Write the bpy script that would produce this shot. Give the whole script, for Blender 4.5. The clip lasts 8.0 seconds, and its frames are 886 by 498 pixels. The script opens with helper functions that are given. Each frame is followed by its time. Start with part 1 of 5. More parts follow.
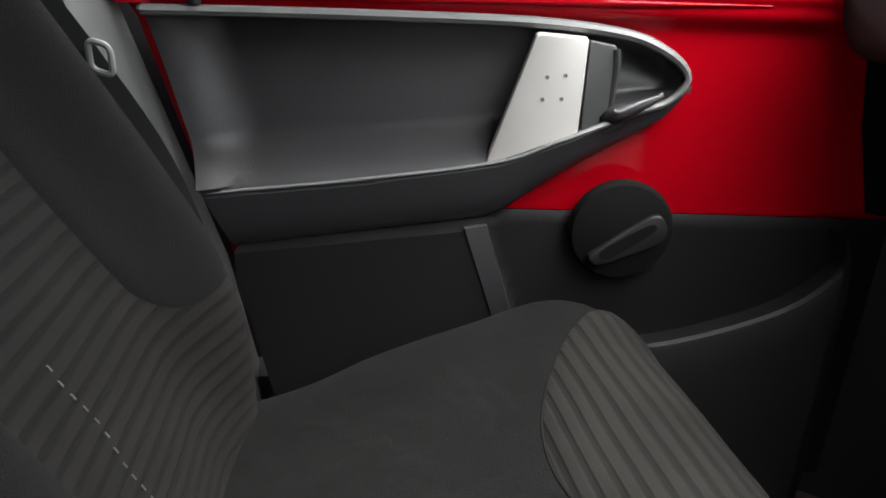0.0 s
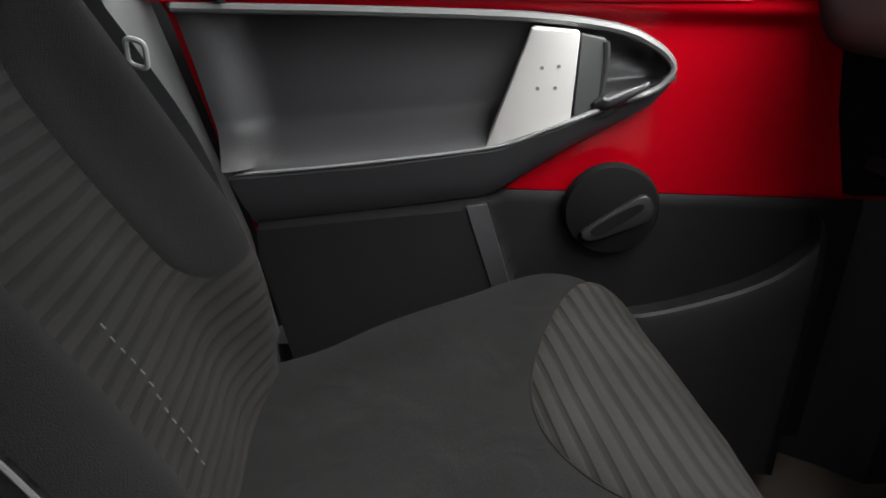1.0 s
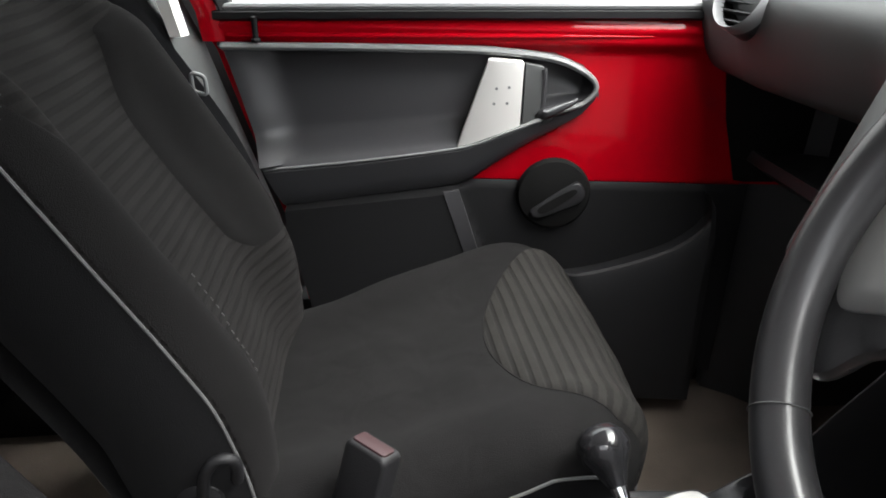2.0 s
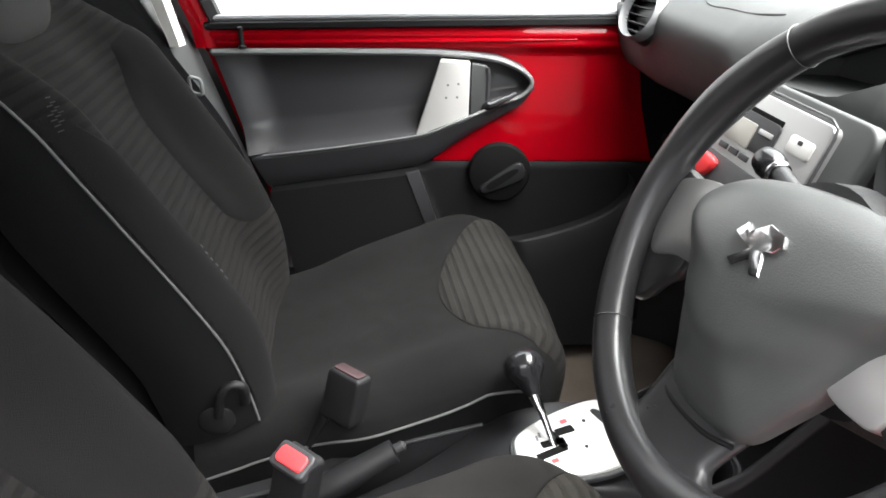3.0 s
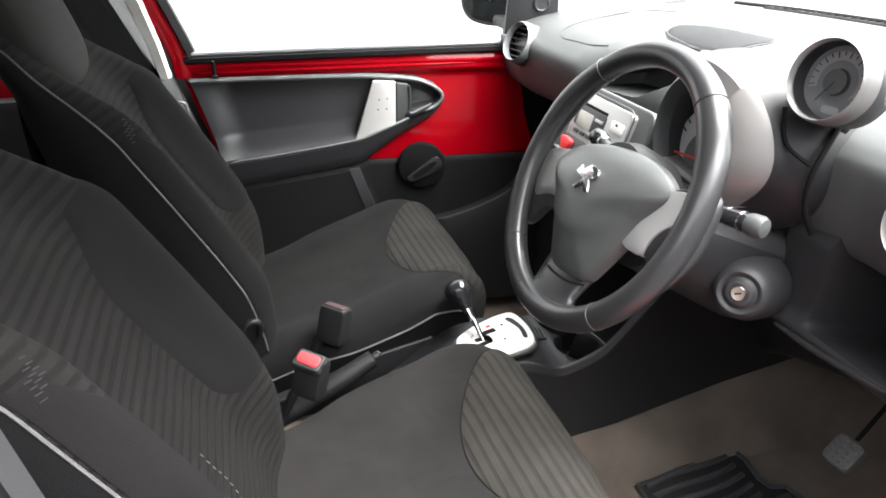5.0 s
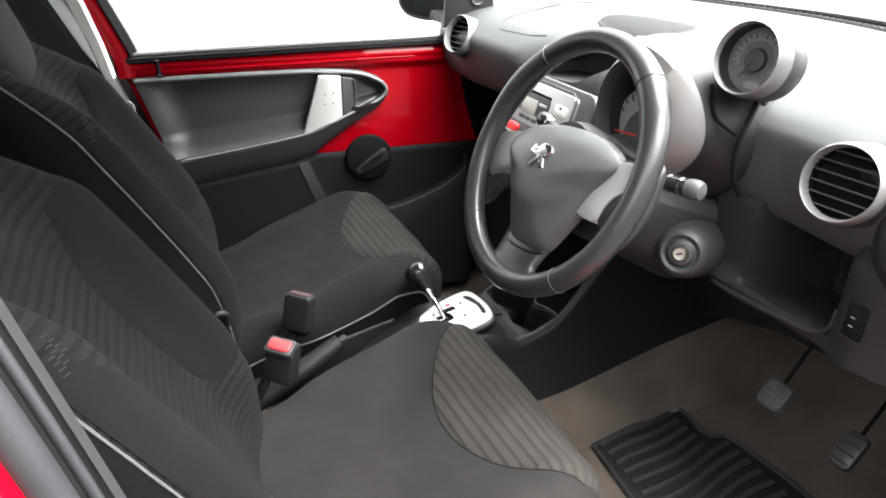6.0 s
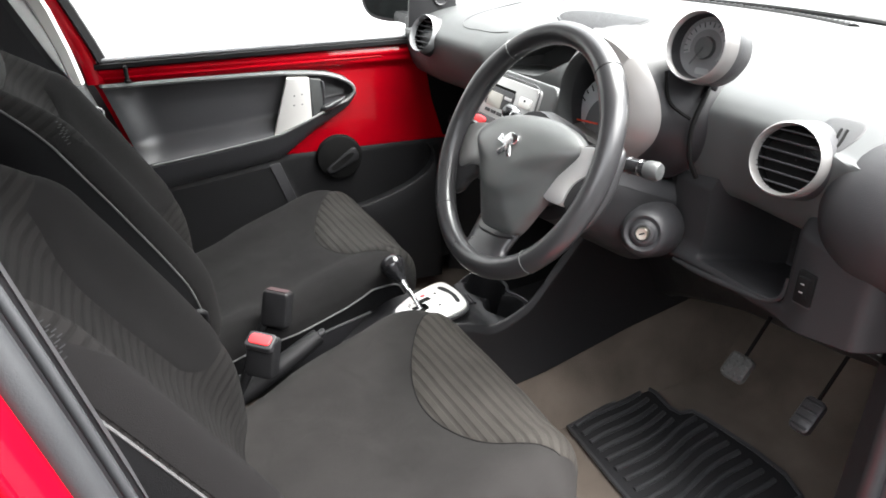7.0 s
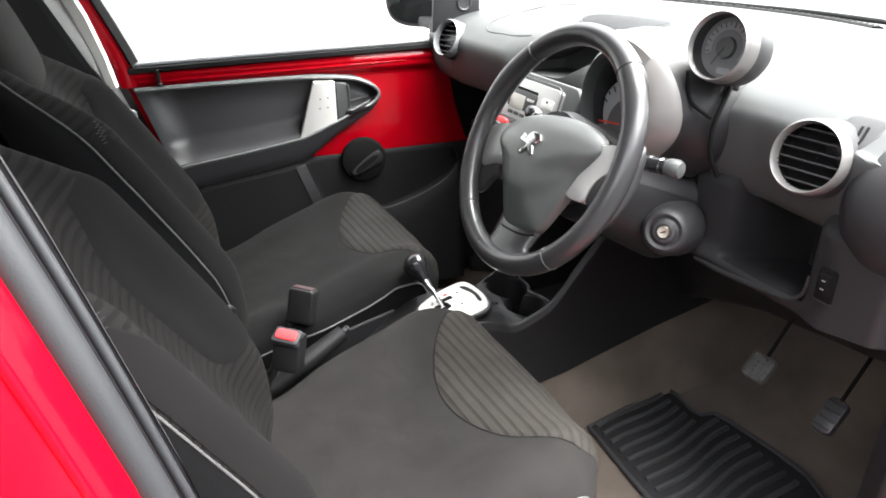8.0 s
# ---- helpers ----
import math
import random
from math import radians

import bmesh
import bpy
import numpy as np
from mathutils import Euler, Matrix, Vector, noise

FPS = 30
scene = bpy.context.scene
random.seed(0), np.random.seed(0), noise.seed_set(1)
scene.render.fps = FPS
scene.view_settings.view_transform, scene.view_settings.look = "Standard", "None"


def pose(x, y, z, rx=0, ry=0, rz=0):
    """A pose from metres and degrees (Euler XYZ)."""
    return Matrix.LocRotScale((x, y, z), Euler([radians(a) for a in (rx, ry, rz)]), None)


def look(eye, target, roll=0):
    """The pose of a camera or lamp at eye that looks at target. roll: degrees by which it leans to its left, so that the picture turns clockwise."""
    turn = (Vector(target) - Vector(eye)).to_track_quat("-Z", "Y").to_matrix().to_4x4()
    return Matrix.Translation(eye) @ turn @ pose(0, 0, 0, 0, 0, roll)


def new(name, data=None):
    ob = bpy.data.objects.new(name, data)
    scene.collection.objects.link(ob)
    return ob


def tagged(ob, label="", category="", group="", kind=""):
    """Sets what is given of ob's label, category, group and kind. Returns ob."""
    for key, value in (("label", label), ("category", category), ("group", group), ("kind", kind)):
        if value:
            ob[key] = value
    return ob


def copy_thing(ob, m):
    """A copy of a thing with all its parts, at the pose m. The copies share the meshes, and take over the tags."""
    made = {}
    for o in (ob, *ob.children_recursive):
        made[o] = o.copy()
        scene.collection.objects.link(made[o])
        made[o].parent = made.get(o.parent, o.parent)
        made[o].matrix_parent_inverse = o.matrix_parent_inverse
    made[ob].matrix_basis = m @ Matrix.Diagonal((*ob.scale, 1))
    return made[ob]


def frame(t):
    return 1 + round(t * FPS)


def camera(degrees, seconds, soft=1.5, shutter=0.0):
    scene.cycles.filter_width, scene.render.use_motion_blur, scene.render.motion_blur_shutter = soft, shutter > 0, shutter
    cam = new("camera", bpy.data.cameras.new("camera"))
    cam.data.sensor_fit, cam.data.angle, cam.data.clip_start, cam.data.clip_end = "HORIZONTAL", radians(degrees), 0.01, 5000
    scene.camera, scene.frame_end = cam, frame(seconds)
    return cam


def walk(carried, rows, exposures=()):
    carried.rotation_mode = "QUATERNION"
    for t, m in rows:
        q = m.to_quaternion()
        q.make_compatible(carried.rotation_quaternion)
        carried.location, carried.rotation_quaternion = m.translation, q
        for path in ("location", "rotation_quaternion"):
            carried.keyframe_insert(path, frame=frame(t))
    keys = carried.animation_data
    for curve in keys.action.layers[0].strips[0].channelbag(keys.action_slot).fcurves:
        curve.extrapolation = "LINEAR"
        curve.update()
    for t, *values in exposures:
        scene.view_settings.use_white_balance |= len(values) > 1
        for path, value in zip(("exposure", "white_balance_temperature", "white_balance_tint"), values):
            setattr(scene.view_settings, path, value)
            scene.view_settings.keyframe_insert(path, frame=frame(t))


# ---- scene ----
# Car cabin: x runs to the car's nose, y to its passenger side, z up from the ground.
cam = camera(66.0, 8.0, soft=1.7)
PATH = [
    (0, (0.127, -0.062, 0.923), (0.397, 1.769, 0.167), 1.8),
    (0.5, (0.127, -0.069, 0.93), (0.397, 1.759, 0.166), 1.8),
    (1, (0.134, -0.125, 0.946), (0.352, 1.689, 0.133), 1.3),
    (2.5, (0.157, -0.474, 1.098), (0.335, 1.302, 0.195), 0.5),
    (3, (0.16, -0.543, 1.128), (0.398, 1.207, 0.189), 0.1),
    (3.5, (0.138, -0.625, 1.165), (0.417, 1.117, 0.222), 0.1),
    (4, (0.099, -0.746, 1.2), (0.452, 0.994, 0.28), 0.5),
    (4.5, (0.056, -0.831, 1.216), (0.488, 0.898, 0.31), 0.3),
    (6, (-0.051, -0.921, 1.223), (0.664, 0.71, 0.314), 0.1),
    (6.5, (-0.07, -0.942, 1.221), (0.702, 0.666, 0.316), -0.3),
    (7, (-0.074, -0.957, 1.219), (0.723, 0.642, 0.32), -0.7),
    (7.5, (-0.082, -0.966, 1.216), (0.663, 0.664, 0.328), -1.8),
    (8, (-0.088, -0.977, 1.214), (0.659, 0.657, 0.336), -1.2),
]
EXPOSURES = [(0.0, 2.80), (1.2, 2.84), (2.5, 3.20), (4.5, 3.37), (8.0, 3.45)]
walk(cam, [(t, look(eye, target, roll)) for t, eye, target, roll in PATH], EXPOSURES)

# ---- light: a bright white booth under an even, cloudy sky ----
world = bpy.data.worlds.new("cloudy_sky")
scene.world = world
world.use_nodes = True
wn = world.node_tree
sky = wn.nodes.new("ShaderNodeTexSky")
sky.sky_type, sky.sun_disc, sky.sun_elevation, sky.sun_rotation = "NISHITA", False, radians(60), radians(90)
sky.dust_density, sky.air_density = 4.0, 1.0
grey = wn.nodes.new("ShaderNodeHueSaturation")
grey.inputs["Saturation"].default_value = 0.12
wn.links.new(sky.outputs["Color"], grey.inputs["Color"])
wn.links.new(grey.outputs["Color"], wn.nodes["Background"].inputs["Color"])
wn.nodes["Background"].inputs["Strength"].default_value = 0.22
sun = new("sun", bpy.data.lights.new("sun", "SUN"))
sun.data.energy, sun.data.angle, sun.data.color = 1.5, radians(60), (1.0, 0.98, 0.95)
sun.matrix_world = look((0, 0, 0), (-0.28, 0.42, -1.0))

# ---- materials ----
def material(name, rgb, rough=0.5, metal=0.0, grain=0.0, grain_scale=400.0, mottle=0.12, mottle_scale=9.0, coat=0.0, sheen=0.0, spec=0.5, wear=0.0, crease=0.0):
    """A plain surface with mottling at hand's width and a fine grain in relief."""
    m = bpy.data.materials.new(name)
    m.use_nodes = True
    n, l = m.node_tree.nodes, m.node_tree.links
    b = n["Principled BSDF"]
    b.inputs["Roughness"].default_value, b.inputs["Metallic"].default_value = rough, metal
    b.inputs["Specular IOR Level"].default_value = spec
    b.inputs["Coat Weight"].default_value, b.inputs["Coat Roughness"].default_value = coat, 0.07
    b.inputs["Sheen Weight"].default_value = sheen
    c = n.new("ShaderNodeTexCoord")
    big = n.new("ShaderNodeTexNoise")
    big.inputs["Scale"].default_value, big.inputs["Detail"].default_value = mottle_scale, 5
    l.new(c.outputs["Object"], big.inputs["Vector"])
    ramp = n.new("ShaderNodeMapRange")
    ramp.inputs["To Min"].default_value, ramp.inputs["To Max"].default_value = 1 - mottle, 1 + mottle
    l.new(big.outputs["Fac"], ramp.inputs["Value"])
    mul = n.new("ShaderNodeVectorMath")
    mul.operation = "SCALE"
    mul.inputs[0].default_value = rgb
    l.new(ramp.outputs["Result"], mul.inputs["Scale"])
    l.new(mul.outputs["Vector"], b.inputs["Base Color"])
    rr = n.new("ShaderNodeMapRange")
    rr.inputs["To Min"].default_value, rr.inputs["To Max"].default_value = max(0.02, rough - 0.07 - wear), min(1, rough + 0.07)
    mid = n.new("ShaderNodeTexNoise")
    mid.inputs["Scale"].default_value, mid.inputs["Detail"].default_value = mottle_scale * 4, 4
    l.new(c.outputs["Object"], mid.inputs["Vector"])
    l.new(mid.outputs["Fac"], rr.inputs["Value"])
    l.new(rr.outputs["Result"], b.inputs["Roughness"])
    if grain:
        g = n.new("ShaderNodeTexNoise")
        g.inputs["Scale"].default_value, g.inputs["Detail"].default_value = grain_scale, 3
        l.new(c.outputs["Object"], g.inputs["Vector"])
        bump = n.new("ShaderNodeBump")
        bump.inputs["Strength"].default_value, bump.inputs["Distance"].default_value = grain, 0.001
        l.new(g.outputs["Fac"], bump.inputs["Height"])
        l.new(bump.outputs["Normal"], b.inputs["Normal"])
        if crease:
            fold, soft_fold = n.new("ShaderNodeTexNoise"), n.new("ShaderNodeBump")
            fold.inputs["Scale"].default_value, fold.inputs["Detail"].default_value, fold.inputs["Distortion"].default_value = 17.0, 2.0, 0.8
            l.new(c.outputs["Object"], fold.inputs["Vector"])
            soft_fold.inputs["Strength"].default_value, soft_fold.inputs["Distance"].default_value = crease, 0.006
            l.new(fold.outputs["Fac"], soft_fold.inputs["Height"])
            l.new(soft_fold.outputs["Normal"], bump.inputs["Normal"])
    return m


def striped_cloth(name, light, dark, pitch, axis):
    """Knitted cloth in raised light ribs with narrow dark grooves; the ribs are counted along the UV's axis (0 or 1), in metres."""
    m = bpy.data.materials.new(name)
    m.use_nodes = True
    n, l = m.node_tree.nodes, m.node_tree.links
    b = n["Principled BSDF"]
    b.inputs["Roughness"].default_value, b.inputs["Sheen Weight"].default_value = 0.9, 0.01
    b.inputs["Specular IOR Level"].default_value = 0.06
    uv, sep = n.new("ShaderNodeUVMap"), n.new("ShaderNodeSeparateXYZ")
    l.new(uv.outputs["UV"], sep.inputs["Vector"])
    wob = n.new("ShaderNodeTexNoise")
    wob.inputs["Scale"].default_value = 9
    l.new(uv.outputs["UV"], wob.inputs["Vector"])
    off = n.new("ShaderNodeMath")
    off.operation, off.inputs[1].default_value = "MULTIPLY_ADD", 0.0022
    l.new(wob.outputs["Fac"], off.inputs[0])
    l.new(sep.outputs[axis], off.inputs[2])
    k = n.new("ShaderNodeMath")
    k.operation, k.inputs[1].default_value = "MULTIPLY", 2 * math.pi / pitch
    l.new(off.outputs[0], k.inputs[0])
    s = n.new("ShaderNodeMath")
    s.operation = "SINE"
    l.new(k.outputs[0], s.inputs[0])
    r = n.new("ShaderNodeMapRange")
    r.interpolation_type = "SMOOTHSTEP"
    r.inputs["From Min"].default_value, r.inputs["From Max"].default_value = -0.95, 0.15
    l.new(s.outputs[0], r.inputs["Value"])
    big = n.new("ShaderNodeTexNoise")
    big.inputs["Scale"].default_value, big.inputs["Detail"].default_value = 11, 5
    l.new(uv.outputs["UV"], big.inputs["Vector"])
    mr = n.new("ShaderNodeMapRange")
    mr.inputs["To Min"].default_value, mr.inputs["To Max"].default_value = 0.6, 1.4
    l.new(big.outputs["Fac"], mr.inputs["Value"])
    mix = n.new("ShaderNodeMix")
    mix.data_type = "RGBA"
    mix.inputs["A"].default_value, mix.inputs["B"].default_value = (*dark, 1), (*light, 1)
    l.new(r.outputs["Result"], mix.inputs["Factor"])
    sc = n.new("ShaderNodeVectorMath")
    sc.operation = "SCALE"
    l.new(mix.outputs["Result"], sc.inputs[0])
    l.new(mr.outputs["Result"], sc.inputs["Scale"])
    l.new(sc.outputs["Vector"], b.inputs["Base Color"])
    knit = n.new("ShaderNodeTexNoise")
    knit.inputs["Scale"].default_value = 700
    l.new(uv.outputs["UV"], knit.inputs["Vector"])
    h = n.new("ShaderNodeMath")
    h.operation, h.inputs[1].default_value = "MULTIPLY_ADD", 0.35
    l.new(knit.outputs["Fac"], h.inputs[0])
    l.new(r.outputs["Result"], h.inputs[2])
    bump = n.new("ShaderNodeBump")
    bump.inputs["Strength"].default_value, bump.inputs["Distance"].default_value = 0.6, 0.0016
    l.new(h.outputs[0], bump.inputs["Height"])
    l.new(bump.outputs["Normal"], b.inputs["Normal"])
    return m


def glass(name, tint=(1, 1, 1), ior=1.45):
    m = bpy.data.materials.new(name)
    m.use_nodes = True
    n, l = m.node_tree.nodes, m.node_tree.links
    n.remove(n["Principled BSDF"])
    tr, gl, mx, fr = (n.new("ShaderNodeBsdf" + k) for k in ("Transparent", "Glossy")), None, n.new("ShaderNodeMixShader"), n.new("ShaderNodeFresnel")
    tr, gl = tr
    tr.inputs["Color"].default_value = (*tint, 1)
    gl.inputs["Roughness"].default_value = 0.02
    fr.inputs["IOR"].default_value = ior
    l.new(fr.outputs["Fac"], mx.inputs["Fac"])
    l.new(tr.outputs[0], mx.inputs[1])
    l.new(gl.outputs[0], mx.inputs[2])
    l.new(mx.outputs[0], n["Material Output"].inputs["Surface"])
    return m


RED = material("red_car_paint", (0.34, 0.0004, 0.006), 0.5, mottle=0.03, coat=0.35, spec=0.02)
BLACK = material("black_grained_plastic", (0.013, 0.013, 0.0142), 0.46, grain=0.35, grain_scale=700, mottle=0.15, spec=0.35)
CHARCOAL = material("charcoal_grained_plastic", (0.026, 0.026, 0.028), 0.48, grain=0.35, grain_scale=800, mottle=0.12, spec=0.4)
DASH = material("grey_grained_dash_plastic", (0.050, 0.0525, 0.0525), 0.45, grain=0.14, grain_scale=900, mottle=0.14, mottle_scale=5, spec=0.36)
RIMGREY = material("pale_satin_rim_plastic", (0.15, 0.155, 0.155), 0.38, grain=0.1, grain_scale=900, mottle=0.05)
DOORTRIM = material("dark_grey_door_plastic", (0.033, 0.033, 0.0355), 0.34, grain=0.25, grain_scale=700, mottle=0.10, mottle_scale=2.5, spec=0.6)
GREYTRIM = material("mid_grey_satin_plastic", (0.17, 0.175, 0.18), 0.38, grain=0.15, grain_scale=900)
SILVER = material("silver_painted_plastic", (0.36, 0.36, 0.355), 0.36, metal=0.6, grain=0.08, grain_scale=1500, mottle=0.05)
SATIN = material("satin_aluminium", (0.60, 0.595, 0.575), 0.36, metal=0.4, grain=0.1, grain_scale=1800, mottle=0.05)
CHROME = material("chrome", (0.60, 0.60, 0.61), 0.17, metal=1.0, mottle=0.04)
LEATHER = material("black_wheel_leather", (0.021, 0.021, 0.022), 0.30, grain=0.06, grain_scale=420, mottle=0.08, mottle_scale=4.0)
PAD = material("dark_grey_pad_plastic", (0.062, 0.065, 0.064), 0.38, grain=0.22, grain_scale=900, mottle=0.35)
RUBBER = material("black_rubber", (0.0068, 0.0068, 0.0075), 0.55, grain=0.3, grain_scale=500, mottle=0.3, spec=0.25)
MATRUBBER = material("dusty_rubber_lit_tone", (0.038, 0.038, 0.040), 0.34, grain=0.2, grain_scale=260, mottle=0.12, mottle_scale=6)
SEAL = material("grey_door_seal_rubber", (0.012, 0.013, 0.0145), 0.56, grain=0.2, grain_scale=500, spec=0.5)
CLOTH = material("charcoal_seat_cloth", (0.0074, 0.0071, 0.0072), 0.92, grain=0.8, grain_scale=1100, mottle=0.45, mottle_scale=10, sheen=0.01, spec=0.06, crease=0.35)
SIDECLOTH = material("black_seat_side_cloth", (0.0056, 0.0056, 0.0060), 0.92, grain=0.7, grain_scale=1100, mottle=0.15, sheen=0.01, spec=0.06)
HEADCLOTH = material("grey_headrest_cloth", (0.030, 0.030, 0.029), 0.92, grain=0.8, grain_scale=1000, mottle=0.12, sheen=0.01, spec=0.06)
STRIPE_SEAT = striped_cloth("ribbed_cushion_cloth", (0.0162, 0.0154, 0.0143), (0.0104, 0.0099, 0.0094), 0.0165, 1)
# driver's cushion cloth: paler by wear and by door light put into the colour
WORNLITCLOTH = material("dusty_lit_seat_cloth", (0.0172, 0.0163, 0.0158), 0.92, grain=0.8, grain_scale=1100, mottle=0.45, mottle_scale=10, sheen=0.01, spec=0.06, crease=0.35)
WORNLITSTRIPE = striped_cloth("dusty_lit_ribbed_cloth", (0.0310, 0.0287, 0.0258), (0.0230, 0.0211, 0.0190), 0.0165, 1)
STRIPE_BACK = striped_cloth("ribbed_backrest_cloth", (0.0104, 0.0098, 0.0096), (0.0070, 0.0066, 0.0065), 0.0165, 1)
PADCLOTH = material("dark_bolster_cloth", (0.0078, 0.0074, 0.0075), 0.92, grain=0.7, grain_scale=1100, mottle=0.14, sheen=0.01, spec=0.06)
KNEE = material("black_matt_lower_dash", (0.0185, 0.0183, 0.0195), 0.55, grain=0.3, grain_scale=800, mottle=0.12, spec=0.28)
# near-black: shade in hollows and behind parts is put into this colour
VOID = material("deep_black_shade_plastic", (0.006, 0.006, 0.006), 0.8, mottle=0.2, spec=0.08)
PIPING = material("grey_piping", (0.07, 0.07, 0.07), 0.6, grain=0.4, grain_scale=900)
CARPET = material("worn_brown_grey_carpet", (0.106, 0.087, 0.072), 1.0, grain=1.0, grain_scale=420, mottle=0.85, mottle_scale=7, sheen=0.05, spec=0.1, wear=0.3)
WEBBING = material("black_belt_webbing", (0.026, 0.026, 0.028), 0.7, grain=0.5, grain_scale=900)
REDPLASTIC = material("red_button_plastic", (0.75, 0.035, 0.04), 0.4, mottle=0.05)
MAROON = material("dull_maroon_plastic", (0.022, 0.007, 0.008), 0.55, mottle=0.05)
CREAM = material("pale_grey_pillar_trim", (0.62, 0.61, 0.58), 0.6, grain=0.2, grain_scale=500, mottle=0.05)
LINER = material("pale_headliner_cloth", (0.30, 0.30, 0.29), 0.95, grain=0.5, grain_scale=600, mottle=0.06)
DIAL = material("grey_dial_face", (0.50, 0.51, 0.52), 0.5, mottle=0.08)
DARKDIAL = material("dark_dial_face", (0.10, 0.102, 0.105), 0.45, mottle=0.1)
ORANGE = material("red_needle", (0.8, 0.07, 0.03), 0.5, mottle=0.03)
BEIGE = material("pale_display_plastic", (0.26, 0.25, 0.225), 0.3, mottle=0.05)
DARKWALL = material("light_block_grey", (0.13, 0.13, 0.133), 0.7, grain=0.3, grain_scale=60, mottle=0.1, mottle_scale=2)
WHITEWALL = material("white_wall_paint", (0.45, 0.45, 0.45), 0.8, grain=0.3, grain_scale=60, mottle=0.03, mottle_scale=2)
FLOORPAINT = material("dark_grey_asphalt", (0.05, 0.05, 0.051), 0.8, grain=0.2, grain_scale=80, mottle=0.05, mottle_scale=2)
KEYMETAL = material("brushed_key_metal", (0.62, 0.58, 0.50), 0.32, metal=1.0, mottle=0.1)
# mirror darkened: the dim surroundings it would show are put into the colour
MIRROR = material("mirror_dark_reflection", (0.016, 0.018, 0.018), 0.03, metal=1.0, mottle=0.0)
GLOSSBLACK = material("glossy_black_plastic", (0.012, 0.012, 0.013), 0.16, mottle=0.1)
BAND = material("pale_satin_cowl_paint", (0.165, 0.159, 0.154), 0.40, metal=0.2, grain=0.06, grain_scale=1500, mottle=0.04)
WORN = material("worn_grey_pedal_rubber", (0.06, 0.06, 0.058), 0.6, grain=0.8, grain_scale=160, mottle=0.5, mottle_scale=60)
COWLSILVER = material("satin_silver_paint", (0.20, 0.196, 0.191), 0.38, metal=0.5, grain=0.06, grain_scale=1500, mottle=0.05)
# one silver spoke paint in two tones, for the lit and the shaded side
SPOKELIT = material("lit_satin_spoke_paint", (0.52, 0.515, 0.505), 0.32, metal=0.5, grain=0.05, grain_scale=1500, mottle=0.04)
SPOKESHADED = material("shaded_satin_spoke_paint", (0.25, 0.25, 0.245), 0.34, metal=0.5, grain=0.05, grain_scale=1500, mottle=0.04)
DOORLOW = material("shaded_lower_door_plastic", (0.0088, 0.0088, 0.0094), 0.55, grain=0.35, grain_scale=700, mottle=0.12, spec=0.18)
CONSOLE = material("black_console_plastic", (0.0105, 0.0105, 0.0115), 0.42, grain=0.3, grain_scale=800, mottle=0.12, spec=0.4)
POSTGREY = material("grey_post_trim_plastic", (0.042, 0.044, 0.044), 0.5, grain=0.3, grain_scale=700, mottle=0.08)
CLEAR = glass("clear_car_glass", (0.93, 0.96, 0.94))
LENS = glass("clear_dial_cover", (0.95, 0.95, 0.95), 1.2)


# ---- mesh helpers ----
def part(name, bm, mat, parent=None, label="", smooth=True):
    """Links a bmesh as one mesh object; under a parent it is a part."""
    bmesh.ops.recalc_face_normals(bm, faces=bm.faces)
    me = bpy.data.meshes.new(name)
    bm.to_mesh(me)
    bm.free()
    me.materials.append(mat)
    if smooth:
        for p in me.polygons:
            p.use_smooth = True
        me.set_sharp_from_angle(angle=radians(38))
    ob = new(name, me)
    if parent:
        ob.parent = parent
    return tagged(ob, label)


def thing(name, label, category, at=(0, 0, 0), turn=0, group="", kind=""):
    ob = new(name)
    ob.matrix_world = pose(*at, 0, 0, turn)
    return tagged(ob, label, category, group, kind)


def spline(pts, n):
    """n points evenly along a smooth curve through pts (Catmull-Rom, by arc length)."""
    p = [np.array(q, float) for q in pts]
    p = [2 * p[0] - p[1]] + p + [2 * p[-1] - p[-2]]
    out = []
    for i in range(1, len(p) - 2):
        for k in range(24):
            t = k / 24
            a, b, c, d = p[i - 1:i + 3]
            out.append(0.5 * (2 * b + (c - a) * t + (2 * a - 5 * b + 4 * c - d) * t * t + (3 * b - a - 3 * c + d) * t ** 3))
    out.append(p[-2])
    out = np.array(out)
    s = np.concatenate([[0], np.cumsum(np.linalg.norm(np.diff(out, axis=0), axis=1))])
    u = np.linspace(0, s[-1], n)
    return np.stack([np.interp(u, s, out[:, j]) for j in range(out.shape[1])], 1)


def ring_loop(pts, n):
    """n points evenly along a closed smooth curve."""
    q = [np.array(p, float) for p in pts]
    c = []
    for i in range(len(q)):
        p0, p1, p2, p3 = q[i - 1], q[i], q[(i + 1) % len(q)], q[(i + 2) % len(q)]
        for k in range(24):
            t = k / 24
            c.append(0.5 * (2 * p1 + (p2 - p0) * t + (2 * p0 - 5 * p1 + 4 * p2 - p3) * t * t + (3 * p1 - p0 - 3 * p2 + p3) * t ** 3))
    c = np.array(c + [q[0]])
    s = np.concatenate([[0], np.cumsum(np.linalg.norm(np.diff(c, axis=0), axis=1))])
    u = np.linspace(0, s[-1], n, endpoint=False)
    return np.stack([np.interp(u, s, c[:, j]) for j in range(c.shape[1])], 1)


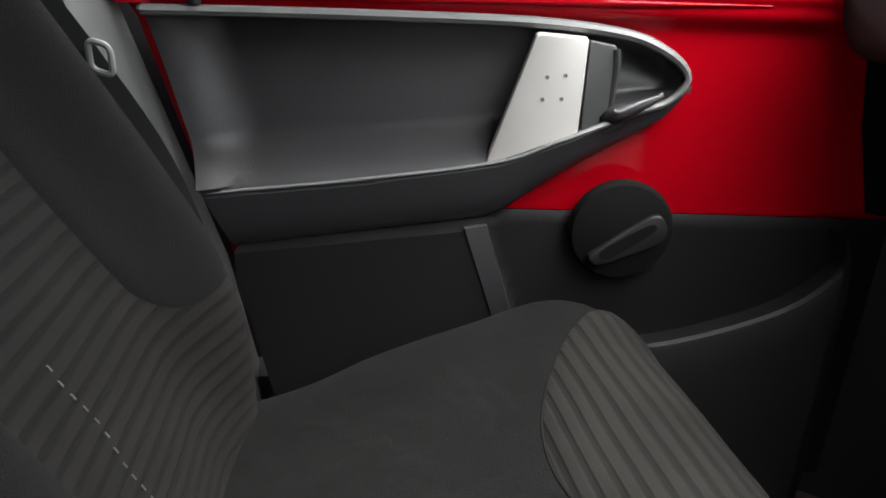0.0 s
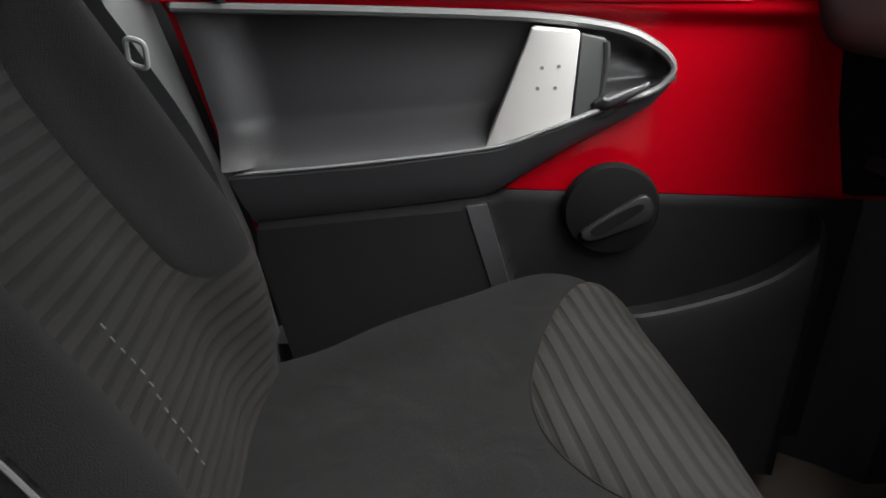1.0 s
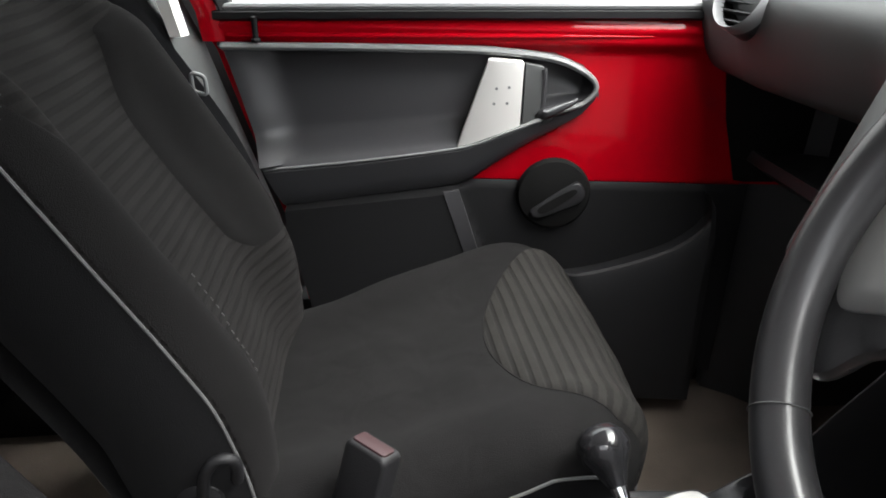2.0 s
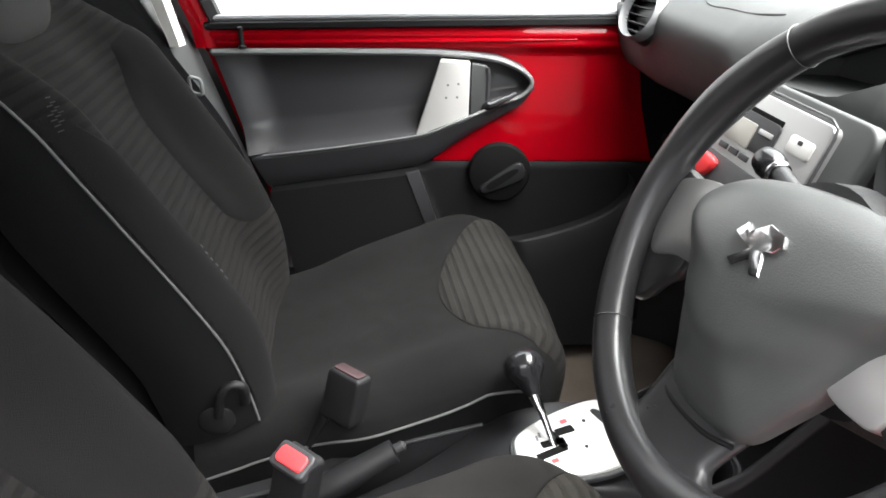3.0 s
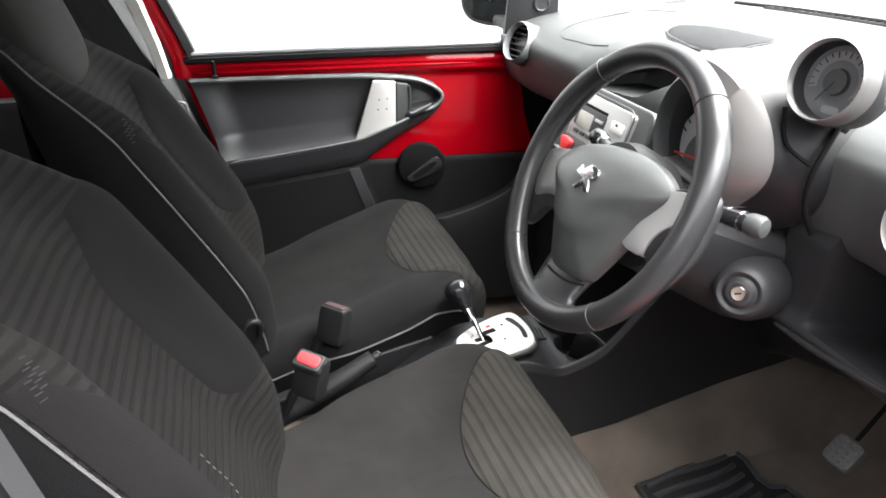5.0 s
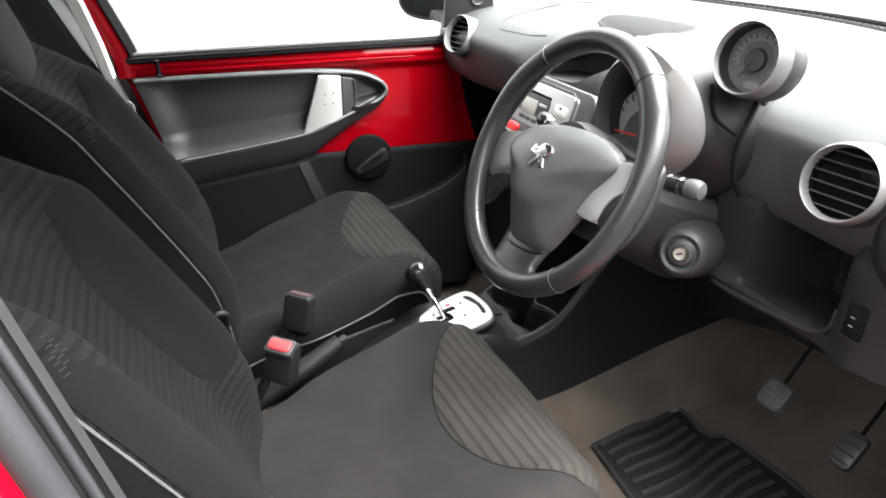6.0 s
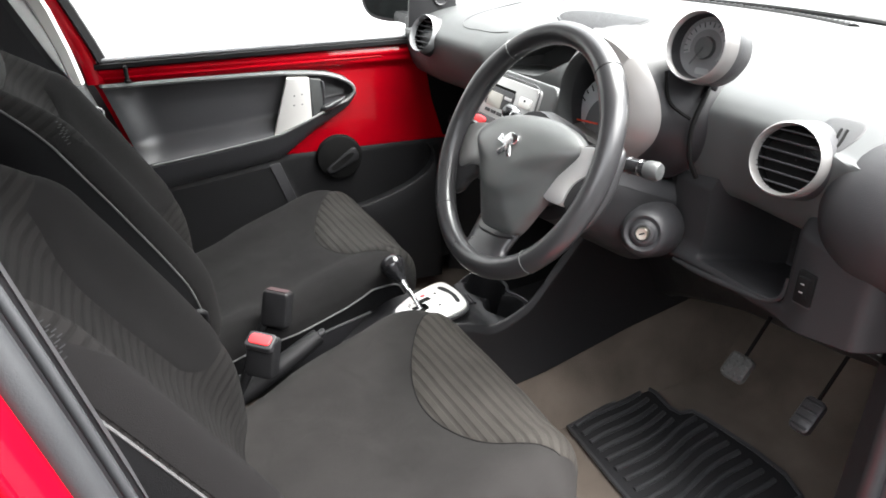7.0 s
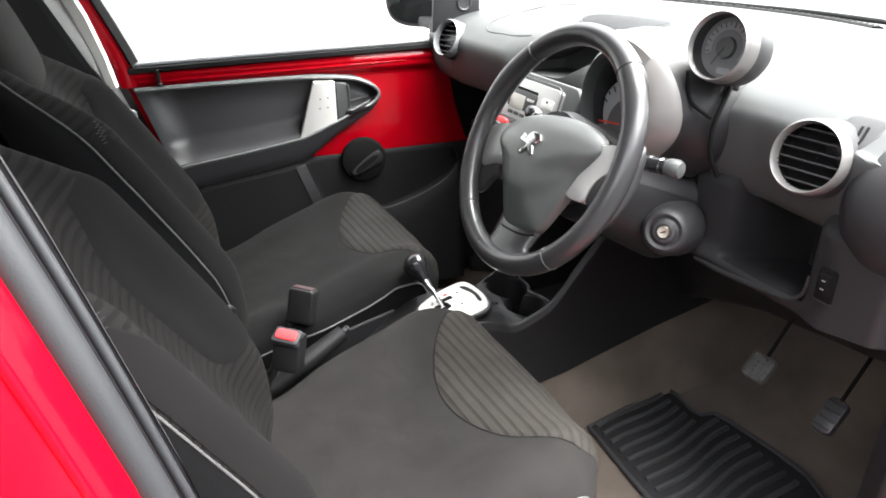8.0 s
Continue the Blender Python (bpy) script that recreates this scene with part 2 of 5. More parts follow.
def grid(rows, close_u=False, close_v=False, uv=None, bm=None):
    """A sheet through rows of points. uv: rows of pairs."""
    bm = bm or bmesh.new()
    v = [[bm.verts.new(tuple(map(float, p))) for p in r] for r in rows]
    lay = bm.loops.layers.uv.verify() if uv is not None else None
    nu, nv = len(rows), len(rows[0])
    for i in range(nu - (not close_u)):
        for j in range(nv - (not close_v)):
            ids = [(i, j), ((i + 1) % nu, j), ((i + 1) % nu, (j + 1) % nv), (i, (j + 1) % nv)]
            try:
                f = bm.faces.new([v[a][b] for a, b in ids])
            except ValueError:
                continue
            if lay:
                for lp, (a, b) in zip(f.loops, ids):
                    lp[lay].uv = uv[a][b]
    return bm


def loft(rings, cap=True, bm=None):
    """A skin over closed rings of equal length, with its ends closed."""
    bm = bm or bmesh.new()
    first = len(bm.verts)
    grid(rings, close_v=True, bm=bm)
    bm.verts.ensure_lookup_table()
    n = len(rings[0])
    if cap:
        for k in (first, len(bm.verts) - n):
            try:
                bm.faces.new([bm.verts[k + j] for j in range(n)])
            except ValueError:
                pass
    return bm


def tube(path, radius, seg=10, closed=False, bm=None, flat=1.0, n=None):
    """A round bar along path; radius a number or one for each point. flat squashes it along its binormal."""
    p = [Vector(map(float, q)) for q in (path if n is None else spline(path, n))]
    rad = radius if hasattr(radius, "__len__") else [radius] * len(p)
    if len(rad) != len(p):
        rad = [float(r) for r in np.interp(np.linspace(0, 1, len(p)), np.linspace(0, 1, len(rad)), rad)]
    rings, up = [], None
    for i, q in enumerate(p):
        a = p[i - 1] if (i or closed) else q
        b = p[(i + 1) % len(p)] if (i < len(p) - 1 or closed) else q
        t = (b - a).normalized()
        if up is None:
            up = Vector((0, 0, 1)) if abs(t.z) < 0.9 else Vector((1, 0, 0))
        side = t.cross(up).normalized()
        up = side.cross(t).normalized()
        rings.append([q + rad[i] * (math.cos(w) * side + flat * math.sin(w) * up) for w in (2 * math.pi * k / seg for k in range(seg))])
    if closed:
        return grid(rings, close_u=True, close_v=True, bm=bm)
    return loft(rings, True, bm)


def box(size, at=(0, 0, 0), bevel=0.003, bm=None, m=None, seg=2):
    """A block with rounded edges."""
    b2 = bmesh.new()
    bmesh.ops.create_cube(b2, size=1, matrix=Matrix.Translation(at) @ Matrix.Diagonal((*size, 1)))
    if bevel:
        bmesh.ops.bevel(b2, geom=b2.edges[:], offset=min(bevel, 0.45 * min(size)), segments=seg, profile=0.6, affect="EDGES")
    if m:
        b2.transform(m)
    if bm is None:
        return b2
    me = bpy.data.meshes.new("t")
    b2.to_mesh(me)
    b2.free()
    bm.from_mesh(me)
    bpy.data.meshes.remove(me)
    return bm


def turned(profile, seg=40, m=None, bm=None, cap=True):
    """A body of revolution about z: profile of (radius, height)."""
    rings = [[Vector((r * math.cos(w), r * math.sin(w), h)) for w in (2 * math.pi * k / seg for k in range(seg))] for r, h in profile]
    if m:
        rings = [[m @ q for q in r] for r in rings]
    return loft(rings, cap, bm)


def slab(outline, thick, bevel=0.0, m=None, bm=None):
    """A plate: outline in (x, y), from z = 0 up to thick, its upper edge eased by bevel."""
    c = np.mean(np.array(outline), axis=0)
    def inset(k):
        o = np.array(outline, float)
        d = c - o
        L = np.linalg.norm(d, axis=1, keepdims=True)
        return o + d / np.maximum(L, 1e-6) * k
    rings = [[(x, y, 0) for x, y in outline]]
    if bevel:
        for a in (0, 30, 60, 90):
            k = radians(a)
            rings.append([(x, y, thick - bevel + bevel * math.sin(k)) for x, y in inset(bevel * (1 - math.cos(k)))])
    else:
        rings.append([(x, y, thick) for x, y in outline])
    if m:
        rings = [[m @ Vector(q) for q in r] for r in rings]
    return loft(rings, True, bm)


def frame_matrix(origin, xdir, ydir):
    """A pose with its x and y along the two directions given."""
    x = Vector(xdir).normalized()
    z = x.cross(Vector(ydir)).normalized()
    y = z.cross(x)
    return Matrix.Translation(origin) @ Matrix((x, y, z)).transposed().to_4x4()


def rounded(w, h, r, n=6):
    """Outline of a rounded rectangle round the origin."""
    out = []
    for cx, cy, a0 in ((w / 2 - r, h / 2 - r, 0), (-w / 2 + r, h / 2 - r, 90), (-w / 2 + r, -h / 2 + r, 180), (w / 2 - r, -h / 2 + r, 270)):
        for k in range(n):
            a = radians(a0 + 90 * k / (n - 1))
            out.append((cx + r * math.cos(a), cy + r * math.sin(a)))
    return out


def smooth(a, b, x):
    t = min(1.0, max(0.0, (x - a) / (b - a)))
    return t * t * (3 - 2 * t)

# ---- the yard round the car ----
tagged(part("ground", box((500, 500, 0.1), (0, 0, -0.05), 0), FLOORPAINT, smooth=False), "dark grey asphalt ground", "ground", kind="structure")
tagged(part("wall_white", box((22, 0.2, 4.0), (0.5, 4.6, 2.0), 0), WHITEWALL, smooth=False), "plain white painted wall beside the car", "wall", kind="structure")
# unseen wall, added to hold back light from the driver's side
tagged(part("wall_dark", box((22, 0.2, 3.2), (0.5, -4.4, 1.6), 0), DARKWALL, smooth=False), "added unseen grey wall that cuts light from the driver's side", "wall", kind="structure")

# unseen wall, added to hold back light from the rear
tagged(part("wall_rear", box((0.2, 8.8, 3.2), (-6.0, 0.1, 1.6), 0), DARKWALL, smooth=False), "added unseen grey wall that cuts light from behind the car", "wall", kind="structure")

# ---- the car's shell ----
def door_y(x):
    """The passenger door's inner face, which turns in towards the nose."""
    return 0.638 - 0.14 * (x - 0.3)


def DP(x, z, d=0.0):
    """A point on the passenger door, d metres into the cabin."""
    return (x - 0.14 * d, door_y(x) - d, z)


shell = thing("car_body", "glossy red small hatchback body, driver's door open", "car", kind="structure")

# floor pan with tunnel
rows = []
for x in np.linspace(-0.9, 1.35, 40):
    r = []
    for y in np.linspace(-0.66, 0.72, 60):
        z = 0.262 + (0.128 + 0.06 * smooth(0.58, 0.80, x)) * smooth(0.152, 0.082, abs(y - 0.05)) + 0.002 * noise.noise((x * 9, y * 9, 0))
        z += 0.42 * smooth(1.02, 1.34, x)
        z += 0.05 * smooth(-0.50, -0.56, y)
        r.append((x, y, z))
    rows.append(r)
floor = part("floor_carpet", grid(rows), CARPET, shell, "worn brown-grey carpet")

# driver's sill and jamb
b = bmesh.new()
tube([(-0.35, -0.585, 0.36), (0.2, -0.60, 0.335), (0.6, -0.595, 0.34)], 0.045, 12, bm=b, flat=0.7, n=20)
part("sill_trim", b, CHARCOAL, shell)
# bar added on the passenger side; its near-black stands for shade on the carpet
part("sill_trim", tube([(-0.80, 0.635, 0.30), (-0.40, 0.635, 0.30), (0.0, 0.635, 0.30)], 0.062, 14, n=20), VOID, shell, "near-black sill bar added as shade over the rear carpet")
b = bmesh.new()
loft([[(x, y, z) for x, y in ring] for z, ring in ((0.26, [(-0.9, -0.74), (0.9, -0.74), (0.9, -0.63), (-0.9, -0.63)]), (0.37, [(-0.9, -0.72), (0.9, -0.72), (0.9, -0.62), (-0.9, -0.62)]))], bm=b)
part("sill", b, RED, shell, "glossy red sill")


# driver's side door post: red outside, rubber seal on its edge, charcoal trim within
ST = [(0.36, 0.02), (0.60, -0.075), (0.80, -0.112), (0.88, -0.126), (1.05, -0.166), (1.30, -0.235), (1.42, -0.28)]
rings = []
STF = spline(ST, 30)
for z, x in STF:
    yb = -0.615 + 0.14 * max(0, z - 0.9)
    rings.append([(x, yb, z), (x - 0.012, yb - 0.020, z), (x - 0.028, yb - 0.033, z), (x - 0.046, yb - 0.041, z), (x - 0.056, yb - 0.0425, z), (x - 0.064, yb - 0.040, z), (x - 0.074, yb - 0.038, z), (x - 0.10, yb - 0.040, z), (x - 0.135, yb - 0.045, z), (x - 0.20, yb - 0.062, z), (x - 0.20, yb + 0.03, z), (x - 0.02, yb + 0.03, z)])
part("door_post", loft(rings), RED, shell, "glossy red door post")
part("post_crease", tube([(x - 0.017, -0.639 + 0.14 * max(0, z - 0.9), z) for z, x in ST], 0.0035, 10, n=60), RED, shell, "pressed crease in the red post")
b = bmesh.new()
for dx, dy, r in ((0.004, 0.008, 0.0115), (0.018, 0.022, 0.0035)):
    tube([(x + dx, -0.615 + 0.14 * max(0, z - 0.9) + dy, z) for z, x in ST], r, 10, bm=b, n=60)
part("door_seal", b, SEAL, shell, "grey ribbed rubber door seal")
rings = []
for z, x in ST:
    yb = -0.56 + 0.14 * max(0, z - 0.9)
    rings.append([(x + 0.022, yb - 0.02, z), (x + 0.014, yb + 0.02, z), (x - 0.22, yb + 0.03, z), (x - 0.22, yb - 0.02, z), (x + 0.02, yb - 0.015, z)])
part("post_trim", loft(rings), CHARCOAL, shell)
b = bmesh.new()
for sd, off, xf in ((-1, -0.02, 0.655), (1, 0.0, 0.735)):
    loft([[(xf, sd * 0.625 + off, z), (xf + 0.045, sd * 0.59 + off, z), (xf + 0.085, sd * 0.55 + off, z), (xf + 0.45, sd * 0.54 + off, z), (xf + 0.45, sd * 0.72 + off, z), (xf + 0.01, sd * 0.69 + off, z)] for z in (0.25, 0.60, 0.93)], bm=b)
part("front_jamb", b, CHARCOAL, shell)
tube_b = tube([(0.650, -0.648, 0.36), (0.646, -0.648, 0.6), (0.640, -0.64, 0.93), (0.72, -0.60, 1.02)], 0.012, 10, n=30)
part("front_door_seal", tube_b, SEAL, shell)

# near-black panel stands for the shade where the red door fades out
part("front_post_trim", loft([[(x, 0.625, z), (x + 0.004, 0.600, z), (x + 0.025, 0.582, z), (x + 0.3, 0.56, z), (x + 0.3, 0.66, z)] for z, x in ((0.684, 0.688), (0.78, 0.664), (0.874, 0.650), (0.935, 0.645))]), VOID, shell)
part("passenger_sill", box((1.7, 0.12, 0.30), (0.40, 0.745, 0.30), 0.01), BLACK, shell)
b = bmesh.new()
box((0.62, 0.03, 0.75), (0.95, 0.66, 0.60), 0.005, bm=b)
box((0.62, 0.03, 0.75), (0.98, -0.66, 0.60), 0.005, bm=b)
part("kick_panel", b, BLACK, shell)

b = bmesh.new()
box((0.03, 1.30, 0.74), (1.345, 0.05, 0.57), 0.004, bm=b)
part("bulkhead", b, BLACK, shell)

# roof, screen pillars, rear quarter
rows = []
for u in np.linspace(0, 1, 14):
    x = -1.5 + 1.96 * u
    r = []
    for v in np.linspace(-1, 1, 21):
        w = 0.585 - 0.04 * u
        r.append((x, 0.05 + w * v, 1.46 - 0.05 * abs(v) ** 4 - 0.10 * smooth(0.7, 1.0, u) - 0.05 * smooth(0.3, 0, u)))
    rows.append(r)
b = grid(rows)
grid([[(x, y, z - 0.03) for x, y, z in r] for r in rows], bm=b)
part("roof", b, LINER, shell, "pale cloth headliner")
part("roof_skin", grid([[(x, 0.05 + (y - 0.05) * 1.02, z + 0.012) for x, y, z in r] for r in rows]), RED, shell, "glossy red roof skin")
b = bmesh.new()
for s in (-1, 1):
    tube([(0.44, 0.05 + s * 0.50, 1.355), (0.80, 0.05 + s * 0.545, 1.17), (1.22, 0.05 + s * 0.585, 0.985)], [0.03, 0.03, 0.035], 10, bm=b)
part("screen_pillar", b, CREAM, shell, "pale trimmed screen pillars")
b = bmesh.new()
tube([(1.225, -0.50, 0.998), (1.285, -0.25, 1.0), (1.322, 0.08, 1.001), (1.285, 0.40, 1.0), (1.225, 0.62, 0.998)], 0.010, 8, bm=b, n=40)
part("screen_base", b, VOID, shell)
b = grid([[(x0 + 0.09 * (1 - ((y - 0.05) / 0.6) ** 2), y, z) for x0, z in ((1.235, 0.985), (1.30, 0.985), (1.36, 0.975), (1.50, 0.95))] for y in np.linspace(-0.62, 0.72, 20)])
part("scuttle", b, GREYTRIM, shell, "grey plastic scuttle panel below the screen")
rows = [[(0.46 + 0.78 * u + 0.08 * (1 - v * v) * u, 0.05 + (0.48 + 0.07 * u) * v, 1.355 - 0.352 * u) for v in np.linspace(-1, 1, 13)] for u in np.linspace(0, 1, 8)]
screen = part("windscreen", grid(rows), CLEAR, shell, "clear curved windscreen")
screen.data.flip_normals()
screen.visible_shadow = False
b = bmesh.new()
box((0.03, 1.3, 0.9), (-1.45, 0.05, 0.55), 0.01, bm=b)
part("tailgate", b, BLACK, shell)
rear = thing("rear_seat", "dark cloth rear bench backrest", "seat")
b = bmesh.new()
loft([[(-0.78 - 0.05 * k, y, 0.42), (-0.36, y, 0.46), (-0.34, y, 0.52), (-0.74, y, 0.56), (-0.84, y, 0.98), (-0.92, y, 1.0), (-0.95, y, 0.5)] for k, y in ((1, -0.58), (0, -0.55), (0, 0.65), (1, 0.68))], bm=b)
part("bench", b, SIDECLOTH, rear)

# passenger side rear door: red strip and window behind the post
b = bmesh.new()
box((0.72, 0.04, 0.68), (-0.62, 0.762, 0.589), 0.008, bm=b)
part("rear_door_skin", b, RED, shell, "glossy red rear door")
b = bmesh.new()
box((0.70, 0.05, 0.60), (-0.62, 0.715, 0.56), 0.02, bm=b)
part("rear_door_trim", b, BLACK, shell)

b = bmesh.new()
box((0.62, 0.04, 0.68), (-0.66, -0.690, 0.60), 0.008, bm=b)
part("rear_door_skin", b, RED, shell, "glossy red rear door")
b = bmesh.new()
box((0.60, 0.05, 0.62), (-0.66, -0.645, 0.58), 0.02, bm=b)
part("rear_door_trim", b, BLACK, shell)

# plain rear quarters that close the body behind the doors
for y in (-0.690, 0.762):
    part("rear_quarter", box((0.49, 0.04, 0.70), (-1.222, y, 0.60), 0.010), RED, shell, "glossy red rear quarter")

# passenger side door post
PS = [(0.40, 0.03), (0.60, -0.005), (0.70, -0.035), (0.80, -0.065), (0.89, -0.092), (1.04, -0.150), (1.25, -0.235), (1.42, -0.30)]
def post_y(z):
    return 0.655 - 0.16 * max(0, z - 0.9)
rings = []
for z, x in PS:
    y = post_y(z)
    rings.append([(x - 0.012, y, z), (x - 0.03, y - 0.03, z), (x - 0.20, y - 0.025, z), (x - 0.22, y + 0.06, z), (x - 0.012, y + 0.06, z)])
part("post_trim", loft(rings), POSTGREY, shell, "grey plastic door post trim")
rings = []
for z, xl, xr in ((0.902, -0.121, -0.106), (0.97, -0.133, -0.116), (1.05, -0.154, -0.134), (1.25, -0.228, -0.205), (1.42, -0.297, -0.27)):
    y = 0.612 - 0.16 * max(0, z - 0.9)
    rings.append([(xl, y, z), (xr, y, z), (xr + 0.006, y + 0.02, z), (xl - 0.004, y + 0.02, z)])
part("upper_post_trim", loft(rings), CREAM, shell, "pale upper door post trim")


rings = []
for z, x in PS:
    rings.append([(x - 0.25, 0.70, z), (x + 0.02, 0.735, z), (x + 0.02, 0.80, z), (x - 0.25, 0.80, z)])
part("jamb", loft(rings), BLACK, shell)

# ---- passenger door ----
door = thing("front_door", "red front passenger door with black trim, closed", "car door")
def up_edge(x):
    return float(np.interp(x, [-0.10, 0.17, 0.321, 0.413, 0.454, 0.470, 0.477], [0.884, 0.886, 0.885, 0.874, 0.857, 0.840, 0.822]))
def low_edge(x):
    return float(np.interp(x, [-0.10, -0.012, 0.25, 0.282, 0.365, 0.414, 0.455, 0.472, 0.477], [0.622, 0.630, 0.667, 0.680, 0.733, 0.761, 0.786, 0.806, 0.820]))
def rest_edge(x):
    return float(np.interp(x, [-0.10, -0.029, 0.13, 0.28, 0.392, 0.455, 0.470, 0.477], [0.692, 0.698, 0.716, 0.740, 0.782, 0.803, 0.815, 0.8215]))
def rear_x(z):
    return float(np.interp(z, [0.36, 0.60, 0.70, 0.80, 0.89], [0.055, 0.012, -0.022, -0.050, -0.077]))
rows = []
for z in np.concatenate([np.linspace(0.36, 0.66, 12), np.linspace(0.663, 0.930, 90)]):
    xl = float(np.interp(z, [0.36, 0.60, 0.70, 0.80, 0.90, 0.92], [0.035, -0.003, -0.033, -0.062, -0.090, -0.096]))
    xr = 0.80
    d = 0.006 * math.exp(-((z - 0.907) / 0.008) ** 2) - 0.010 * smooth(0.895, 0.87, z) + 0.004 * math.exp(-((z - 0.887) / 0.01) ** 2)
    r = []
    for u in np.linspace(0, 1, 170):
        x = xl + (xr - xl) * u
        inside = min(up_edge(x) - z, z - low_edge(x), 0.476 - x, x - rear_x(z)) if x < 0.476 else -1
        inside = max(inside, min(0.682 - z, x - rear_x(z)))
        sunk = -0.045 * smooth(0.005, 0.012, inside)
        r.append(DP(x, z, d + sunk))
    rows.append(r)
b = grid(rows)
part("door_skin", b, RED, door, "glossy red painted door metal")
# red window frame at the rear
FR = [(0.885, -0.090), (0.925, -0.094), (0.97, -0.108), (1.04, -0.133), (1.25, -0.215), (1.42, -0.285)]
rings = []
for z, x in FR:
    y = door_y(-0.09) - 0.16 * max(0, z - 0.92)
    rings.append([(x - 0.010, y + 0.01, z), (x - 0.006, y - 0.008, z), (x + 0.012, y - 0.012, z), (x + 0.026, y - 0.006, z), (x + 0.028, y + 0.03, z), (x - 0.010, y + 0.03, z)])
part("window_frame", loft(rings), RED, door, "red painted window frame")
rings = []
for z, x in FR[1:]:
    y = door_y(-0.09) - 0.16 * max(0, z - 0.92)
    rings.append([(x + 0.024, y - 0.004, z), (x + 0.030, y - 0.012, z), (x + 0.046, y - 0.004, z), (x + 0.048, y + 0.012, z), (x + 0.024, y + 0.02, z)])
part("window_run_seal", loft(rings), RUBBER, door)
# ledge: black weatherstrip with a paler lip
b = bmesh.new()
loft([[DP(x, 0.913 + k, 0.004), DP(x, 0.917 + k, 0.012), DP(x, 0.926 + k, 0.012), DP(x, 0.929 + k, 0.002), DP(x, 0.929 + k, -0.03), DP(x, 0.913 + k, -0.03)]
      for x, k in ((-0.075, 0), (0.25, 0.005), (0.66, 0.010))], bm=b)
part("weatherstrip", b, RUBBER, door)
b = bmesh.new()
tube([DP(x, 0.9325 + 0.014 * (x + 0.08), 0.002) for x in (-0.07, 0.2, 0.45, 0.66)], 0.0055, 8, bm=b)
part("weatherstrip_lip", b, GREYTRIM, door, "pale grey sealing lip")
b = grid([[DP(x, z, -0.012 + 0.14 * max(0, z - 0.92)) for x in np.linspace(-0.09 - 0.36 * (z - 0.92), 0.66, 8)] for z in np.linspace(0.925, 1.40, 6)])
pane = part("window_pane", b, CLEAR, door, "clear wound-up side window")
pane.data.flip_normals()
pane.visible_shadow = False

# upper trim: raised rim, hollow and armrest ledge, ending in a rounded nose
xs = np.concatenate([np.linspace(0, 0.75, 40), 0.75 + 0.25 * np.sin(np.linspace(0, math.pi / 2, 30))[1:]])
rows = []
for u in xs:
    r = []
    def col(z):
        return rear_x(z) + (0.477 - rear_x(z)) * u
    xm = -0.05 + 0.527 * u
    lo, re, up = low_edge(xm), rest_edge(xm), up_edge(xm)
    open_ = smooth(0.0, 0.06, up - re)
    band = [(lo, -0.012), (lo + 0.001, 0.004), (lo + 0.15 * (re - lo), 0.016), (lo + 0.5 * (re - lo), 0.026), (lo + 0.85 * (re - lo), 0.032), (re - 0.003, 0.034), (re, 0.032)]
    H = up - 0.012 - re
    for k in np.linspace(0, 1, 22)[1:]:
        shelf = 0.030 - (0.044 * (1 - max(0.0, 1 - k / 0.30) ** 1.35) + 0.012 * smooth(0.25, 1.0, k)) * open_
        # at the rear end the hollow runs up into the rim
        shelf += 0.022 * smooth(0.13, 0.0, u) * open_
        band.append((re + H * k, shelf))
    band += [(up - 0.009, 0.008), (up - 0.005, 0.011), (up - 0.002, 0.008), (up, -0.012)]
    for z, d in band:
        r.append(DP(col(z), z, d * (1 - (0.7 if d > 0.008 else 0.0) * smooth(0.33, 0.455, xm))))
    rows.append(r)
part("upper_trim", grid(rows), DOORTRIM, door, "black hollowed door trim with an armrest ledge")
# paler rim round the hollow
rim = [DP(-0.068, 0.879, 0.010), DP(0.05, 0.880, 0.011), DP(0.17, 0.880, 0.011), DP(0.316, 0.878, 0.011), DP(0.405, 0.869, 0.011), DP(0.448, 0.853, 0.011), DP(0.469, 0.836, 0.010), DP(0.471, 0.822, 0.010), DP(0.455, 0.8045, 0.0105), DP(0.42, 0.7925, 0.0165), DP(0.385, 0.7800, 0.0255), DP(0.34, 0.7635, 0.0335), DP(0.28, 0.741, 0.033), DP(0.13, 0.7175, 0.0335), DP(rear_x(0.70) + 0.004, 0.699, 0.033)]
part("trim_rim", tube(rim, [0.0072] * 8 + [0.0045] * 2 + [0.0022] * 6, 8, n=150, flat=0.8), RIMGREY, door, "pale grey satin rim")
part("skin_bead", tube([DP(x, 0.8935 + 0.010 * (x + 0.05), 0.0035) for x in (-0.06, 0.15, 0.35, 0.48, 0.545)], [0.003, 0.004, 0.0042, 0.004, 0.001], 10, n=40), RED, door)
part("skin_lip", tube([DP(x, low_edge(x) - 0.001, -0.009) for x in np.linspace(0.275, 0.452, 30)], 0.0020, 6), RED, door)

# silver plate across the hollow, with four screws
def on_door(x, z, d):
    return Matrix.Translation(DP(x, z, d)) @ frame_matrix((0, 0, 0), (1, -0.14, 0), (0, 0, 1))
c0 = (0.333, 0.81)
plate_o = [(-0.064, -0.079), (-0.018, 0.058), (-0.014, 0.060), (0.031, 0.057), (0.033, 0.054), (0.031, -0.047), (0.028, -0.050), (-0.056, -0.079)]
m = on_door(*c0, 0.014)
part("grip_plate", slab([(x, y) for x, y in plate_o], 0.014, 0.003, m), SATIN, door, "satin silver plate")
